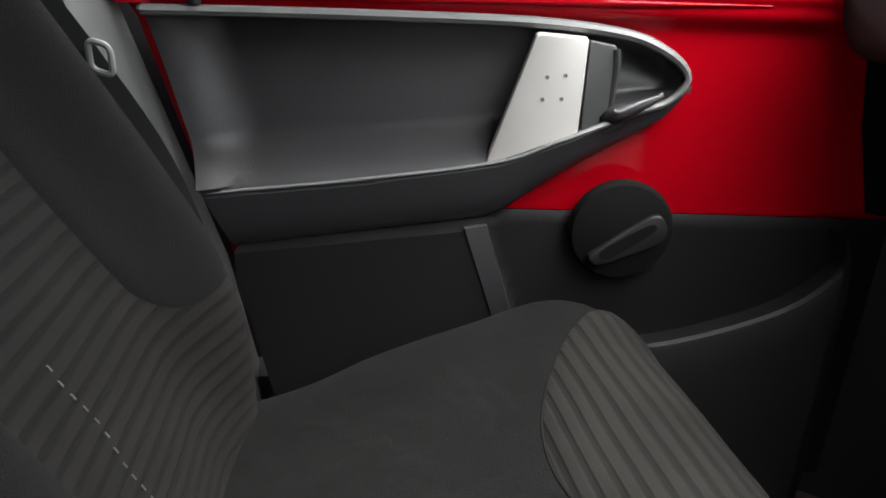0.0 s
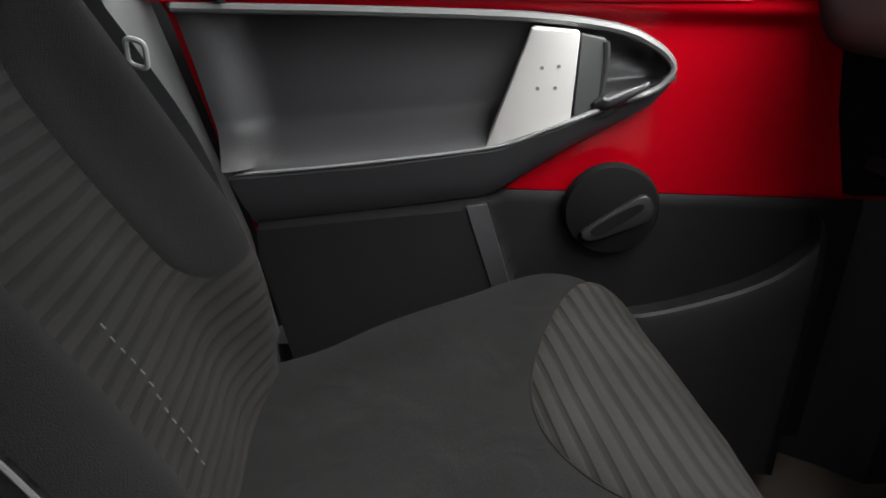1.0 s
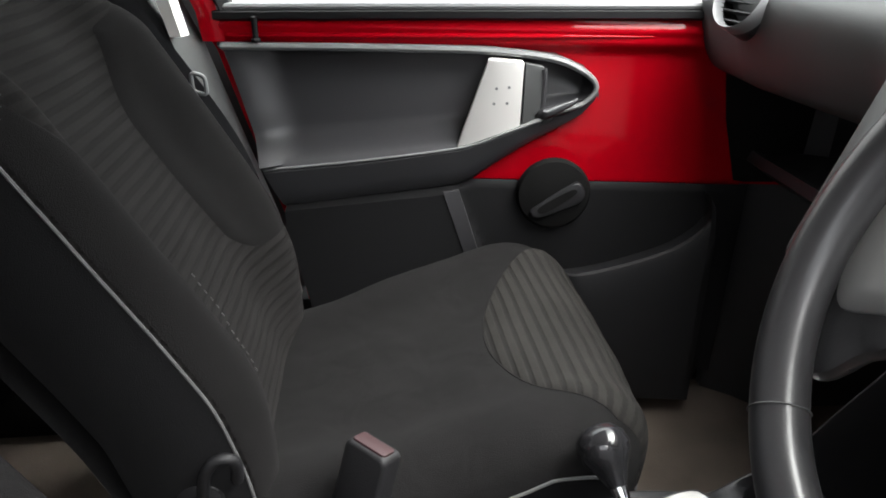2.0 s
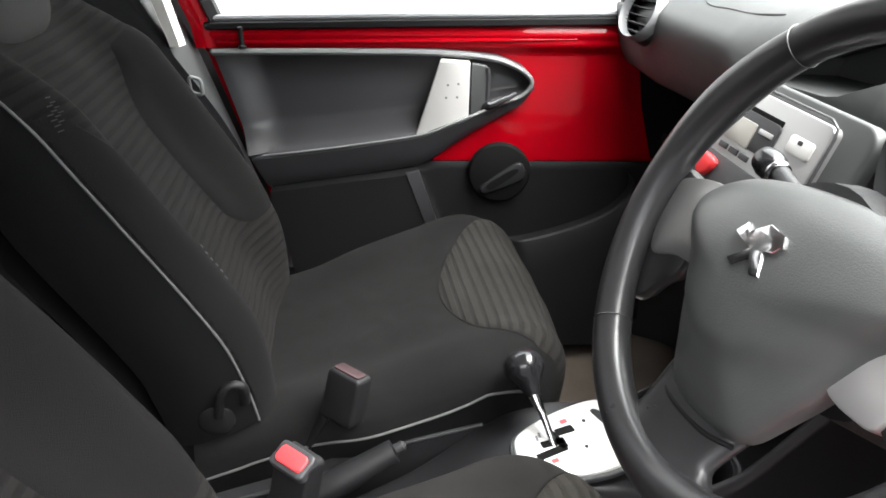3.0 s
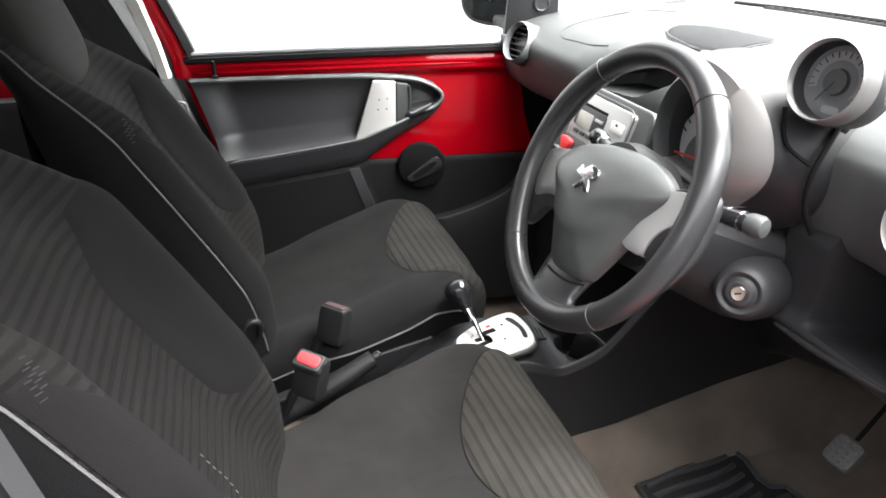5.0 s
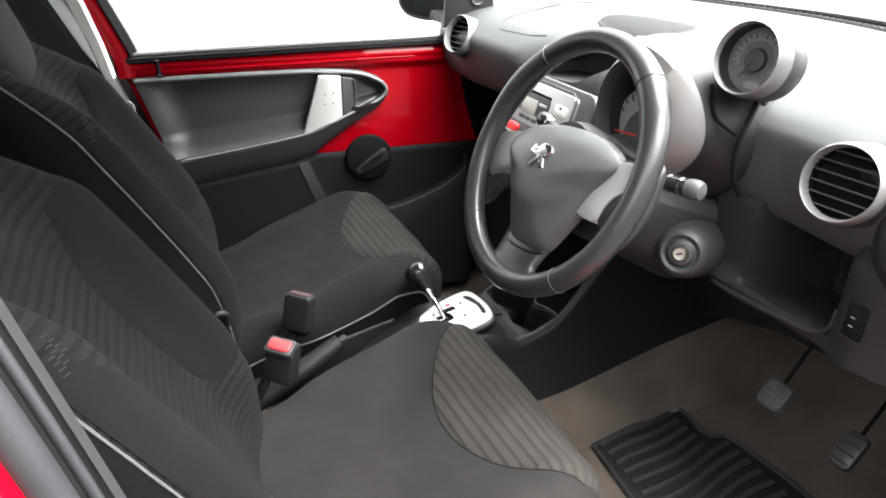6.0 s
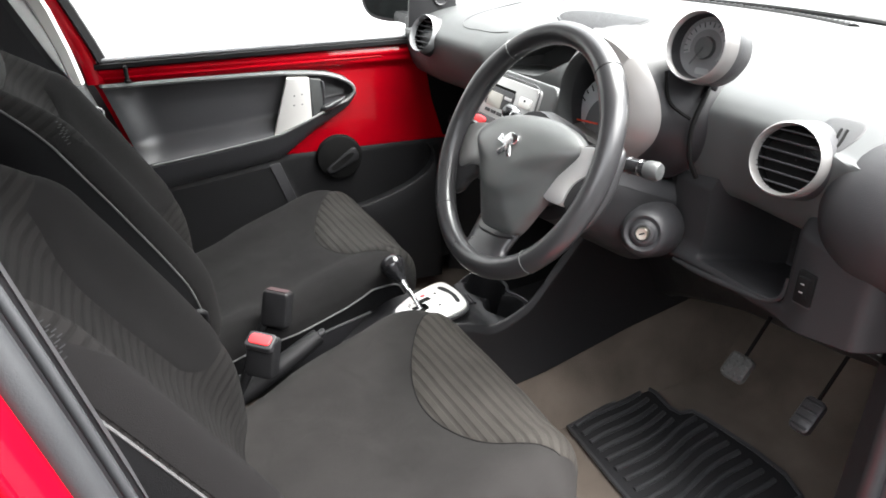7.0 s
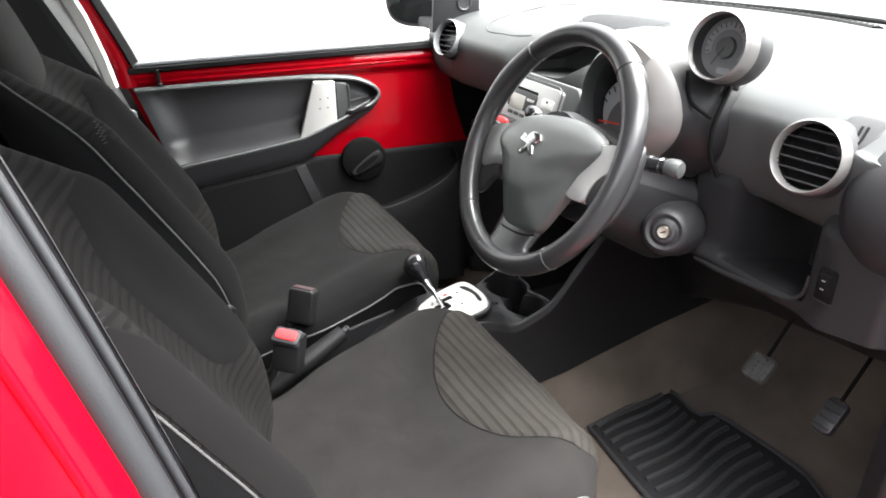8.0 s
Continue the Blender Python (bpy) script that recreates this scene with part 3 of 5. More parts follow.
for sx, sz in ((-0.005, 0.018), (0.013, 0.020), (-0.008, -0.004), (0.011, -0.003)):
    part("screw", turned([(0.0022, 0), (0.0021, 0.0010), (0.0012, 0.0004), (0.0005, 0.0004)], 14, m @ Matrix.Translation((sx, sz, 0.0138))), GREYTRIM, door)
part("handle_surround", slab([(0.035, -0.050), (0.0355, 0.054), (0.060, 0.050), (0.0635, 0.045), (0.062, 0.0), (0.060, -0.014), (0.052, -0.022), (0.053, -0.040)], 0.009, 0.002, m), DASH, door)
part("surround_lip", tube([m @ Vector(q) for q in ((0.062, 0.046, 0.007), (0.064, 0.030, 0.007), (0.063, 0.0, 0.006), (0.061, -0.014, 0.005))], 0.0042, 8, n=16), CHARCOAL, door)
b = bmesh.new()
tube([m @ Vector(q) for q in ((0.060, -0.022, 0.002), (0.068, -0.017, 0.012), (0.088, -0.008, 0.015), (0.106, 0.000, 0.013), (0.112, 0.004, 0.010))], [0.008, 0.0085, 0.0065, 0.005, 0.003], 12, bm=b, n=22)
part("pull_handle", b, CHARCOAL, door, "dark grey plastic pull handle")
part("handle_edge", tube([m @ Vector(q) for q in ((0.064, -0.012, 0.0185), (0.070, -0.0125, 0.0205), (0.088, -0.0035, 0.0205), (0.106, 0.0030, 0.0165))], [0.0020, 0.0022, 0.0012, 0.0008], 8, n=18), GREYTRIM, door, "pale grey edge of the handle")
part("handle_root", slab(ring_loop([(0.049, -0.018), (0.064, -0.012), (0.078, -0.016), (0.080, -0.030), (0.056, -0.040)], 30), 0.008, 0.003, m @ Matrix.Translation((0, 0, -0.002))), CHARCOAL, door)

# lower trim with a slanting rib, map pocket and its lip
rows = []
for z in np.linspace(0.34, 0.684, 46):
    r = []
    for u in np.linspace(0, 1, 90):
        x = rear_x(min(z, 0.62)) + (0.715 - rear_x(min(z, 0.62))) * u
        top = min(low_edge(x) + 0.010, 0.684) if x < 0.29 else 0.683
        zz = 0.34 + (z - 0.34) * (top - 0.34) / (0.684 - 0.34)
        xr = 0.262 + (0.667 - zz) * 0.42
        d = 0.012 + 0.016 * smooth(xr + 0.012, xr - 0.004, x) - 0.004 * smooth(top - 0.006, top, zz)
        d -= 0.040 * smooth(top - 0.012, top - 0.001, zz) * smooth(0.30, 0.27, x)
        r.append(DP(x, zz, d))
    rows.append(r)
# darker than the upper trim: the seats' shade is put into the colour
part("lower_trim", grid(rows), DOORLOW, door, "black plastic lower door trim with map pocket, toned down as in shade")
lip = spline([(0.40, 0.526), (0.478, 0.538), (0.55, 0.560), (0.612, 0.588), (0.650, 0.622), (0.660, 0.652), (0.650, 0.676)], 50)
rows = []
for x, z in lip:
    k = smooth(0.40, 0.47, x)
    rows.append([DP(x, z - 0.002, 0.0), DP(x + 0.001, z - 0.002, 0.030 * k), DP(x + 0.001, z, 0.036 * k), DP(x + 0.003, z - 0.002, 0.041 * k), DP(x + 0.005, z - 0.008, 0.043 * k), DP(x + 0.010, z - 0.05, 0.046 * k), DP(x + 0.015, 0.30, 0.046 * k)])
part("map_pocket", grid(rows), BLACK, door, "charcoal map pocket with a rounded lip")
b = bmesh.new()
slab([(0.0, 0.0), (0.024, 0.004), (0.062, -0.115), (0.040, -0.12)], 0.004, 0.002, on_door(0.253, 0.668, 0.026), bm=b)
part("trim_rib", b, CHARCOAL, door)
# window winder
wm = on_door(0.421, 0.667, 0.016)
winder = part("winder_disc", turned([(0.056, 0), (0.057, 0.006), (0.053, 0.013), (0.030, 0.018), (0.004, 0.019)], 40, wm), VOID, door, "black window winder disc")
b = bmesh.new()
arm_o = [(-0.030, -0.020), (0.028, 0.022), (0.044, 0.014), (0.046, 0.0), (0.034, -0.012), (-0.018, -0.034), (-0.032, -0.032)]
slab(ring_loop(arm_o, 32), 0.009, 0.003, wm @ Matrix.Translation((0, 0, 0.0145)), bm=b)
part("winder_arm", b, BLACK, winder)
part("winder_recess", slab(ring_loop([(-0.022, -0.018), (0.024, 0.012), (0.032, 0.006), (-0.012, -0.026)], 28), 0.001, 0, wm @ Matrix.Translation((0, 0, 0.0230))), VOID, winder)
# lock pin
b = turned([(0.007, 0), (0.007, 0.004), (0.0042, 0.006), (0.0042, 0.030), (0.0052, 0.034), (0.001, 0.036)], 14, Matrix.Translation(DP(-0.016, 0.886, 0.012)))
part("lock_pin", b, RUBBER, door)

# corner panel with a round cap at the front of the side window
corner = thing("corner_panel", "black triangular corner panel with a round cap", "trim panel")
m = on_door(0.665, 0.985, 0.0)
part("panel", slab([(-0.056, -0.05), (0.066, -0.05), (0.066, 0.10), (-0.046, 0.10)], 0.012, 0.003, m), BLACK, corner)
part("cap", turned([(0.019, 0.010), (0.019, 0.015), (0.016, 0.017), (0.013, 0.014), (0.002, 0.014)], 28, m @ Matrix.Translation((0.026, 0.040, 0))), CHARCOAL, corner)


# ---- front seats ----
CUSHION = spline([(-0.07, 0.485), (0.05, 0.512), (0.15, 0.540), (0.25, 0.573), (0.31, 0.590), (0.365, 0.597), (0.408, 0.585), (0.434, 0.552), (0.438, 0.49), (0.43, 0.44)], 80)
BACK = spline([(0.015, 0.50), (-0.008, 0.57), (-0.034, 0.64), (-0.085, 0.74), (-0.140, 0.84), (-0.190, 0.93), (-0.232, 1.00), (-0.270, 1.05), (-0.315, 1.07), (-0.355, 1.06)], 80)


def along(curve, s):
    """Point, tangent and up-facing normal at the share s of a profile in x and z."""
    f = min(max(s, 0), 1) * (len(curve) - 1)
    i = min(int(f), len(curve) - 2)
    p = curve[i] + (curve[i + 1] - curve[i]) * (f - i)
    t = curve[min(i + 2, len(curve) - 1)] - curve[max(i - 1, 0)]
    t = t / np.linalg.norm(t)
    return p, t, np.array([-t[1], t[0]])


def cushion_at(s, y, lift=0.0):
    """The cushion's skin: s from the backrest over the front edge, y across (metres)."""
    p, t, n = along(CUSHION, s)
    w = 0.242 - 0.028 * smooth(0.38, 0.20, s)
    a = min(abs(y) / 0.242, 1.0)
    bol = 0.016 * math.exp(-((a - 0.74) / 0.20) ** 2) * smooth(1.0, 0.72, s)
    seam = float(np.interp(p[0], [-0.07, 0.12, 0.335, 0.42], [0.440, 0.507, 0.572, 0.575]))
    drop = max(0.0, p[1] - seam) * smooth(0.97, 0.75, s) + 0.012
    fall = drop * (1 - math.sqrt(max(0.0, 1 - max(0.0, (a - 0.78) / 0.22) ** 2.2)))
    rounding = 0.064 * a ** 3.4 * smooth(0.50, 0.8, s)
    wrinkle = 0.0018 * noise.noise((p[0] * 14, y * 11, 3.1)) + 0.0008 * noise.noise((p[0] * 40, y * 35, 1.7))
    h = bol + wrinkle + lift - 0.006 * (1 - a) * smooth(0.9, 0.5, s)
    x = p[0] + n[0] * h - rounding
    z = p[1] + n[1] * h - fall
    return (x, y * w / 0.242, z)


def back_half(s):
    return float(np.interp(s, [0.0, 0.15, 0.45, 0.65, 0.80, 0.92, 1.0], [0.188, 0.194, 0.198, 0.192, 0.175, 0.15, 0.12]))


def back_depth(s):
    """How far the side panel reaches behind the piping."""
    return float(np.interp(s, [0.0, 0.5, 0.65, 0.74, 0.80, 0.88, 1.0], [0.12, 0.11, 0.095, 0.062, 0.036, 0.024, 0.02]))


def back_at(s, a, lift=0.0):
    """The backrest's skin: s upwards, a across as a share of the half width."""
    p, t, n = along(BACK, s)
    n = -n if n[0] < 0 else n
    w = back_half(s)
    b = abs(a)
    bol = 0.058 * math.exp(-((b - 0.83) / 0.22) ** 2) * smooth(0.85, 0.60, s) * smooth(-0.15, 0.22, s)
    fall = 0.010 * (1 - math.sqrt(max(0.0, 1 - max(0.0, (b - 0.80) / 0.20) ** 2.2)))
    wr = 0.0016 * noise.noise((p[1] * 13, a * 2.6, 8.2))
    h = bol - fall + wr + lift
    return (p[0] + n[0] * h, a * w, p[1] + n[1] * h)


def build_seat(label):
    seat = thing("front_seat", label, "car seat", group="front seats")
    ys = np.linspace(-1, 1, 61)
    ss = np.linspace(0, 1, 64)
    part("cushion", grid([[cushion_at(s, 0.242 * math.copysign(abs(a) ** 0.85, a)) for a in ys] for s in ss]), CLOTH, seat, "charcoal cloth seat cushion")
    # ribbed panel let into the front of the cushion
    cx = CUSHION[:66, 0]
    rows, uv, border = [], [], []
    for a in np.linspace(-1, 1, 57):
        y = 0.197 * a
        xb = 0.275 + 2.75 * (y + 0.008) ** 2 + 0.064 * abs(y / 0.242) ** 3.4 * smooth(0.30, 0.38, 0.275 + 2.75 * y * y)
        s0 = float(np.interp(xb, cx, np.arange(66) / 79))
        r, q = [], []
        for k in np.linspace(0, 1, 44):
            s = s0 + (0.99 - s0) * k
            e = min(1.0, 9 * k, 8 * (1 - abs(a)))
            r.append(cushion_at(s, y, 0.0004 + 0.0042 * math.sqrt(e)))
            q.append((y, s * 0.70 + 0.035 * y))
        rows.append(r)
        uv.append(q)
        border.append(cushion_at(s0 - 0.002, y, -0.0002))
    part("ribbed_panel", grid(rows, uv=uv), STRIPE_SEAT, seat, "grey ribbed cloth panel")
    part("panel_seam", tube(border, 0.0011, 6, n=90), CLOTH, seat)
    # piping and side panels
    for sg in (-1, 1):
        line = [cushion_at(s, sg * 0.2415) for s in np.linspace(0.0, 0.93, 60)]
        line = [(x, y + sg * 0.001, z) for x, y, z in line]
        part("cushion_piping", tube(line[:57], 0.0018, 6), PIPING, seat, "grey piping")
        b = grid([[(x, y - sg * 0.001 * k, z + (0.405 - z) * k / 6) for k in range(7)] for x, y, z in line])
        part("side_panel", b, SIDECLOTH, seat)
    line = [cushion_at(0.90, y) for y in np.linspace(-0.2, 0.2, 30)]
    part("front_seam", tube([(x + 0.001, y, z) for x, y, z in line], 0.0016, 6), CHARCOAL, seat)
    # backrest
    rows, uv = [], []
    for s in np.linspace(0, 1, 64):
        rows.append([back_at(s, math.copysign(abs(a) ** 0.85, a)) for a in ys])
        uv.append([(a * 0.22, s * 0.78 - 0.010 * a * a) for a in ys])
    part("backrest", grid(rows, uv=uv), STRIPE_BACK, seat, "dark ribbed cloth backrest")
    for sg in (-1, 1):
        rows = []
        for k in np.linspace(0, 1, 40):
            inner = 0.50 - 0.05 * math.sin(math.pi * k) + 0.12 * smooth(0.6, 1.0, k)
            r = []
            for c in np.linspace(0, 1, 22):
                s0 = 0.203 + 0.085 * abs(2 * c - 0.9) ** 2.4 if sg > 0 else 0.01
                s1 = 0.66 + 0.03 * c if sg > 0 else 0.64
                s = s0 + (s1 - s0) * k
                if sg < 0:
                    inner = 0.70 + 0.22 * smooth(0.7, 1.0, k)
                a = inner + (0.995 - inner) * c
                e = min(1.0, 9 * k, 7 * c, 10 * (1 - k))
                r.append(back_at(s, sg * a, (0.0065 if sg > 0 else 0.003) * math.sqrt(max(e, 0)) - 0.0010))
            rows.append(r)
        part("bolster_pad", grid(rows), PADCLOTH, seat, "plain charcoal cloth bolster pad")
        line = [back_at(s, sg * 1.0) for s in np.linspace(0.02, 0.98, 60)]
        part("backrest_piping", tube(line, 0.0017, 6), PIPING, seat, "grey piping")
        rows = []
        for (x, y, z), s in zip(line, np.linspace(0.02, 0.98, 60)):
            p, t, n = along(BACK, s)
            n = -n if n[0] < 0 else n
            dep = back_depth(s)
            rows.append([(x - n[0] * dep * k, y + sg * (0.045 * k - 0.05 * k * k), z - n[1] * dep * k) for k in np.linspace(0, 1, 7)])
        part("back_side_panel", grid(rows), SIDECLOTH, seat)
    rows = []
    for s in np.linspace(0.02, 0.98, 30):
        p, t, n = along(BACK, s)
        n = -n if n[0] < 0 else n
        dep, w = back_depth(s) + 0.004, back_half(s) - 0.005
        rows.append([(p[0] - n[0] * dep, w * a, p[1] - n[1] * dep) for a in np.linspace(-1, 1, 9)])
    part("back_cover", grid(rows), SIDECLOTH, seat)
    # head restraint
    rings = []
    for k in np.linspace(0, 1, 18):
        h = 0.205 * k
        w = 0.128 * (1 - (2 * k - 1) ** 6 * 0.5) * (0.70 + 0.30 * smooth(0, 0.45, k))
        d = 0.050 * math.sqrt(max(0.02, 1 - (2 * k - 1) ** 4))
        cx, cz = -0.240 - 0.30 * h, 0.948 + 0.95 * h
        rings.append([(cx + d * math.copysign(abs(math.cos(q)) ** 0.6, math.cos(q)), w * math.copysign(abs(math.sin(q)) ** 0.7, math.sin(q)), cz + 0.25 * d * math.cos(q)) for q in np.linspace(0, 2 * math.pi, 32, endpoint=False)])
    part("head_restraint", loft(rings), HEADCLOTH, seat, "grey cloth head restraint")
    # base: box, side covers, rails and the backrest hinge
    # near-black box, added so the gap under the seat reads as shade
    part("seat_pan", box((0.50, 0.43, 0.155), (0.09, 0, 0.3525), 0.02), VOID, seat, "near-black box under the seat, added for shade")
    for sg in (-1, 1):
        b = bmesh.new()
        loft([[(x, sg * (0.236 - 0.012), zt), (x, sg * 0.244, zt - 0.006), (x, sg * 0.246, zt - 0.05), (x, sg * 0.225, 0.385), (x, sg * 0.21, 0.39)] for x, zt in ((-0.06, 0.425), (0.05, 0.452), (0.11, 0.472), (0.19, 0.503), (0.30, 0.525), (0.36, 0.515), (0.38, 0.47))], bm=b)
        part("side_cover", b, BLACK, seat)
        part("cover_edge", tube([(x, sg * 0.243, zt - 0.003) for x, zt in ((-0.06, 0.425), (0.05, 0.452), (0.11, 0.472), (0.19, 0.503), (0.30, 0.525))], 0.0028, 6, n=30), CHARCOAL, seat)
        b = bmesh.new()
        box((0.52, 0.035, 0.03), (0.12, sg * 0.19, 0.315), 0.004, bm=b)
        box((0.03, 0.03, 0.10), (-0.02, sg * 0.19, 0.36), 0.004, bm=b)
        box((0.03, 0.03, 0.10), (0.28, sg * 0.19, 0.36), 0.004, bm=b)
        part("rail", b, RUBBER, seat)
        ring = turned([(0.022, 0), (0.024, 0.004), (0.022, 0.012), (0.014, 0.016), (0.004, 0.016)], 28, Matrix.Translation((-0.035, sg * 0.19, 0.53)) @ pose(0, 0, 0, -90 * sg, 0, 0))
        part("hinge_cover", ring, RUBBER, seat)
    # recliner loop by the hinge
    for sg in (-1, 1):
        part("recliner_loop", tube([(-0.030, sg * 0.205, 0.540), (-0.022, sg * 0.212, 0.575), (-0.008, sg * 0.212, 0.592), (0.006, sg * 0.208, 0.585), (0.004, sg * 0.20, 0.555)], 0.006, 10, n=24), RUBBER, seat)
    # pale stitches down the middle of the backrest
    for k in range(13):
        s0 = 0.085 + 0.0165 * k
        a = -0.13 + 0.012 * math.sin(k)
        p, q = back_at(s0, a, 0.0012), back_at(s0 + 0.007, a, 0.0008)
        part("stitch", tube([p, q], 0.0007, 5), PIPING, seat)
    # tag stitching on the shoulder of the bolster
    for k in range(12):
        s0 = 0.625 + 0.008 * (k % 4) - 0.010 * (k // 4)
        a = -0.90 - 0.022 * (k // 4) + 0.004 * (k % 4)
        part("tag_stitch", tube([back_at(s0, a, 0.001), back_at(s0 + 0.002, a - 0.018, 0.001)], 0.0006, 5), SEAL, seat)
    b = bmesh.new()
    box((0.46, 0.40, 0.05), (0.15, 0, 0.42), 0.015, bm=b)
    part("seat_pan", b, SIDECLOTH, seat)
    return seat


seat_passenger = build_seat("charcoal cloth front seat with ribbed panels and grey piping")
seat_driver = copy_thing(seat_passenger, pose(-0.027, -0.232, -0.013))
for o in seat_driver.children:
    if o.name.split(".")[0] in ("backrest", "bolster_pad", "backrest_piping", "back_side_panel", "back_cover", "head_restraint", "stitch", "tag_stitch"):
        o.location.x = 0.014
    # driver's cushion takes the paler cloth: wear plus light from the door
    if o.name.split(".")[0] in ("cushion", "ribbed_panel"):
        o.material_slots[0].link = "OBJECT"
        o.material_slots[0].material = WORNLITCLOTH if o.name.startswith("cushion") else WORNLITSTRIPE
tagged(seat_driver, "worn charcoal cloth driver's seat with dusty, door-lit ribbed cushion panel")
seat_passenger.matrix_world = pose(0, 0.352, -0.001)


# ---- steering wheel ----
WC = Vector((0.427, -0.191, 0.914))
TIP = radians(27)
WM = Matrix.Translation(WC) @ Matrix(((0, math.sin(TIP), -math.cos(TIP)), (-1, 0, 0), (0, math.cos(TIP), math.sin(TIP)))).to_4x4() @ pose(0, 0, 0, 0, 0, 9)
wheel = thing("steering_wheel", "black leather three-spoke steering wheel with silver spoke trims", "steering wheel")
wheel.matrix_world = WM
RW = 0.168
ringpts = [(RW * math.cos(w), RW * math.sin(w), 0) for w in np.linspace(0, 2 * math.pi, 120, endpoint=False)]
rr = [0.0158 + 0.0022 * math.exp(-((((math.degrees(w) + 180) % 360 - 180) - 35) / 16) ** 2) + 0.0022 * math.exp(-((((math.degrees(w) + 180) % 360 - 180) - 145) / 16) ** 2) for w in np.linspace(0, 2 * math.pi, 120, endpoint=False)]
part("rim", tube(ringpts, rr, 20, closed=True), LEATHER, wheel, "worn black leather rim")
for deg in (44, 122, 220, 305):
    w = radians(deg)
    c = Vector((RW * math.cos(w), RW * math.sin(w), 0))
    o = Vector((math.cos(w), math.sin(w), 0))
    loop = [c + (0.0171 if deg == 44 else 0.0166 if 30 < deg < 150 else 0.0162) * (math.cos(q) * o + math.sin(q) * Vector((0, 0, 1))) for q in np.linspace(0, 2 * math.pi, 24, endpoint=False)]
    part("rim_seam", tube(loop, 0.0011 if deg == 44 else 0.0006, 5, closed=True), RUBBER if deg == 44 else POSTGREY, wheel, "dark leather seam" if deg == 44 else "pale leather seam")

# centre pad, domed
half = [(0.0, 0.053), (0.038, 0.051), (0.075, 0.044), (0.103, 0.030), (0.114, 0.013), (0.101, -0.006), (0.087, -0.022), (0.077, -0.042), (0.067, -0.064), (0.054, -0.087), (0.042, -0.107), (0.030, -0.115), (0.0, -0.118)]
outl = ring_loop(half + [(-x, y) for x, y in half[-2:0:-1]], 96)
def pad_height(x, y, k):
    """The pad's dome, with a dished lower half below the crease."""
    r = min(1.0, k)
    h = -0.010 + 0.034 * (1 - r ** 3.2) ** 0.75 - 0.003 * smooth(-0.02, -0.11, y)
    dish = smooth(0.0, 0.012, -0.062 + 7.0 * x * x - y) * smooth(0.97, 0.80, r)
    return h - 0.0045 * dish
rings = [[(x * 0.99, y * 0.99, -0.024) for x, y in outl]]
for k in (1.0, 0.99, 0.97, 0.94, 0.90, 0.84, 0.77, 0.70, 0.62, 0.54, 0.46, 0.38, 0.30, 0.20, 0.10, 0.02):
    rings.append([(x * k, (y + 0.03) * k - 0.03, pad_height(x * k, (y + 0.03) * k - 0.03, k)) for x, y in outl])
part("airbag_pad", loft(rings), PAD, wheel, "dark grey moulded centre pad")
# side spokes: a silver blade beside the pad and a leather root on the rim
blade = [(0.120, 0.024), (0.138, 0.024), (0.152, 0.018), (0.156, 0.004), (0.153, -0.003), (0.138, -0.011), (0.122, -0.023), (0.114, -0.036), (0.109, -0.053), (0.096, -0.056), (0.070, -0.050), (0.062, -0.020), (0.080, 0.014)]
blade_far = [(0.085, 0.030), (0.110, 0.032), (0.136, 0.029), (0.155, 0.022), (0.161, 0.003), (0.155, -0.024), (0.142, -0.042), (0.112, -0.034), (0.080, -0.030), (0.070, 0.0), (0.074, 0.022)]
root = [(0.112, 0.026), (0.140, 0.030), (0.164, 0.034), (0.176, 0.020), (0.176, -0.030), (0.162, -0.066), (0.146, -0.084), (0.130, -0.080), (0.116, -0.060), (0.104, -0.050), (0.100, -0.030), (0.104, 0.0)]
for sg in (-1, 1):
    bl = ring_loop([(sg * x, y) for x, y in (blade if sg > 0 else blade_far)], 64)
    c = np.mean(bl, axis=0)
    # far trim gets the darker tone, as it faces away from the light
    part("side_spoke", loft([[(c[0] + (x - c[0]) * k, c[1] + (y - c[1]) * k, h) for x, y in bl] for k, h in ((0.98, -0.026), (1.0, -0.022), (1.0, -0.011), (0.985, -0.009), (0.95, -0.0082), (0.5, -0.008), (0.05, -0.008))]), SPOKELIT if sg > 0 else SPOKESHADED, wheel, "silver painted spoke trim")
    rt = ring_loop([(sg * x, y) for x, y in root], 56)
    c = np.mean(rt, axis=0)
    part("spoke_root", loft([[(c[0] + (x - c[0]) * k, c[1] + (y - c[1]) * k, h) for x, y in rt] for k, h in ((0.94, -0.025), (1.0, -0.021), (1.0, -0.016), (0.96, -0.0125), (0.85, -0.0108), (0.05, -0.010))]), LEATHER, wheel)
rings = []
for k in np.linspace(0, 1, 24):
    y = -0.095 - 0.066 * k
    w = 0.051 - 0.006 * smooth(0.0, 0.7, k) + 0.034 * smooth(0.62, 1.0, k) ** 2
    z = -0.025 + 0.017 * k
    rings.append([(w * math.copysign(abs(math.cos(q)) ** 0.8, math.cos(q)) - 0.012 - 0.004 * k, y, z + 0.013 * math.copysign(abs(math.sin(q)) ** 0.8, math.sin(q))) for q in np.linspace(0, 2 * math.pi, 32, endpoint=False)])
part("lower_spoke", loft(rings), LEATHER, wheel)
groove = [(0.036, -0.117, -0.0125), (0.016, -0.1215, -0.0065), (-0.008, -0.1225, -0.0055), (-0.032, -0.1205, -0.0065), (-0.050, -0.116, -0.0125)]
part("spoke_joint", tube(groove, 0.0018, 6, n=16), RUBBER, wheel)
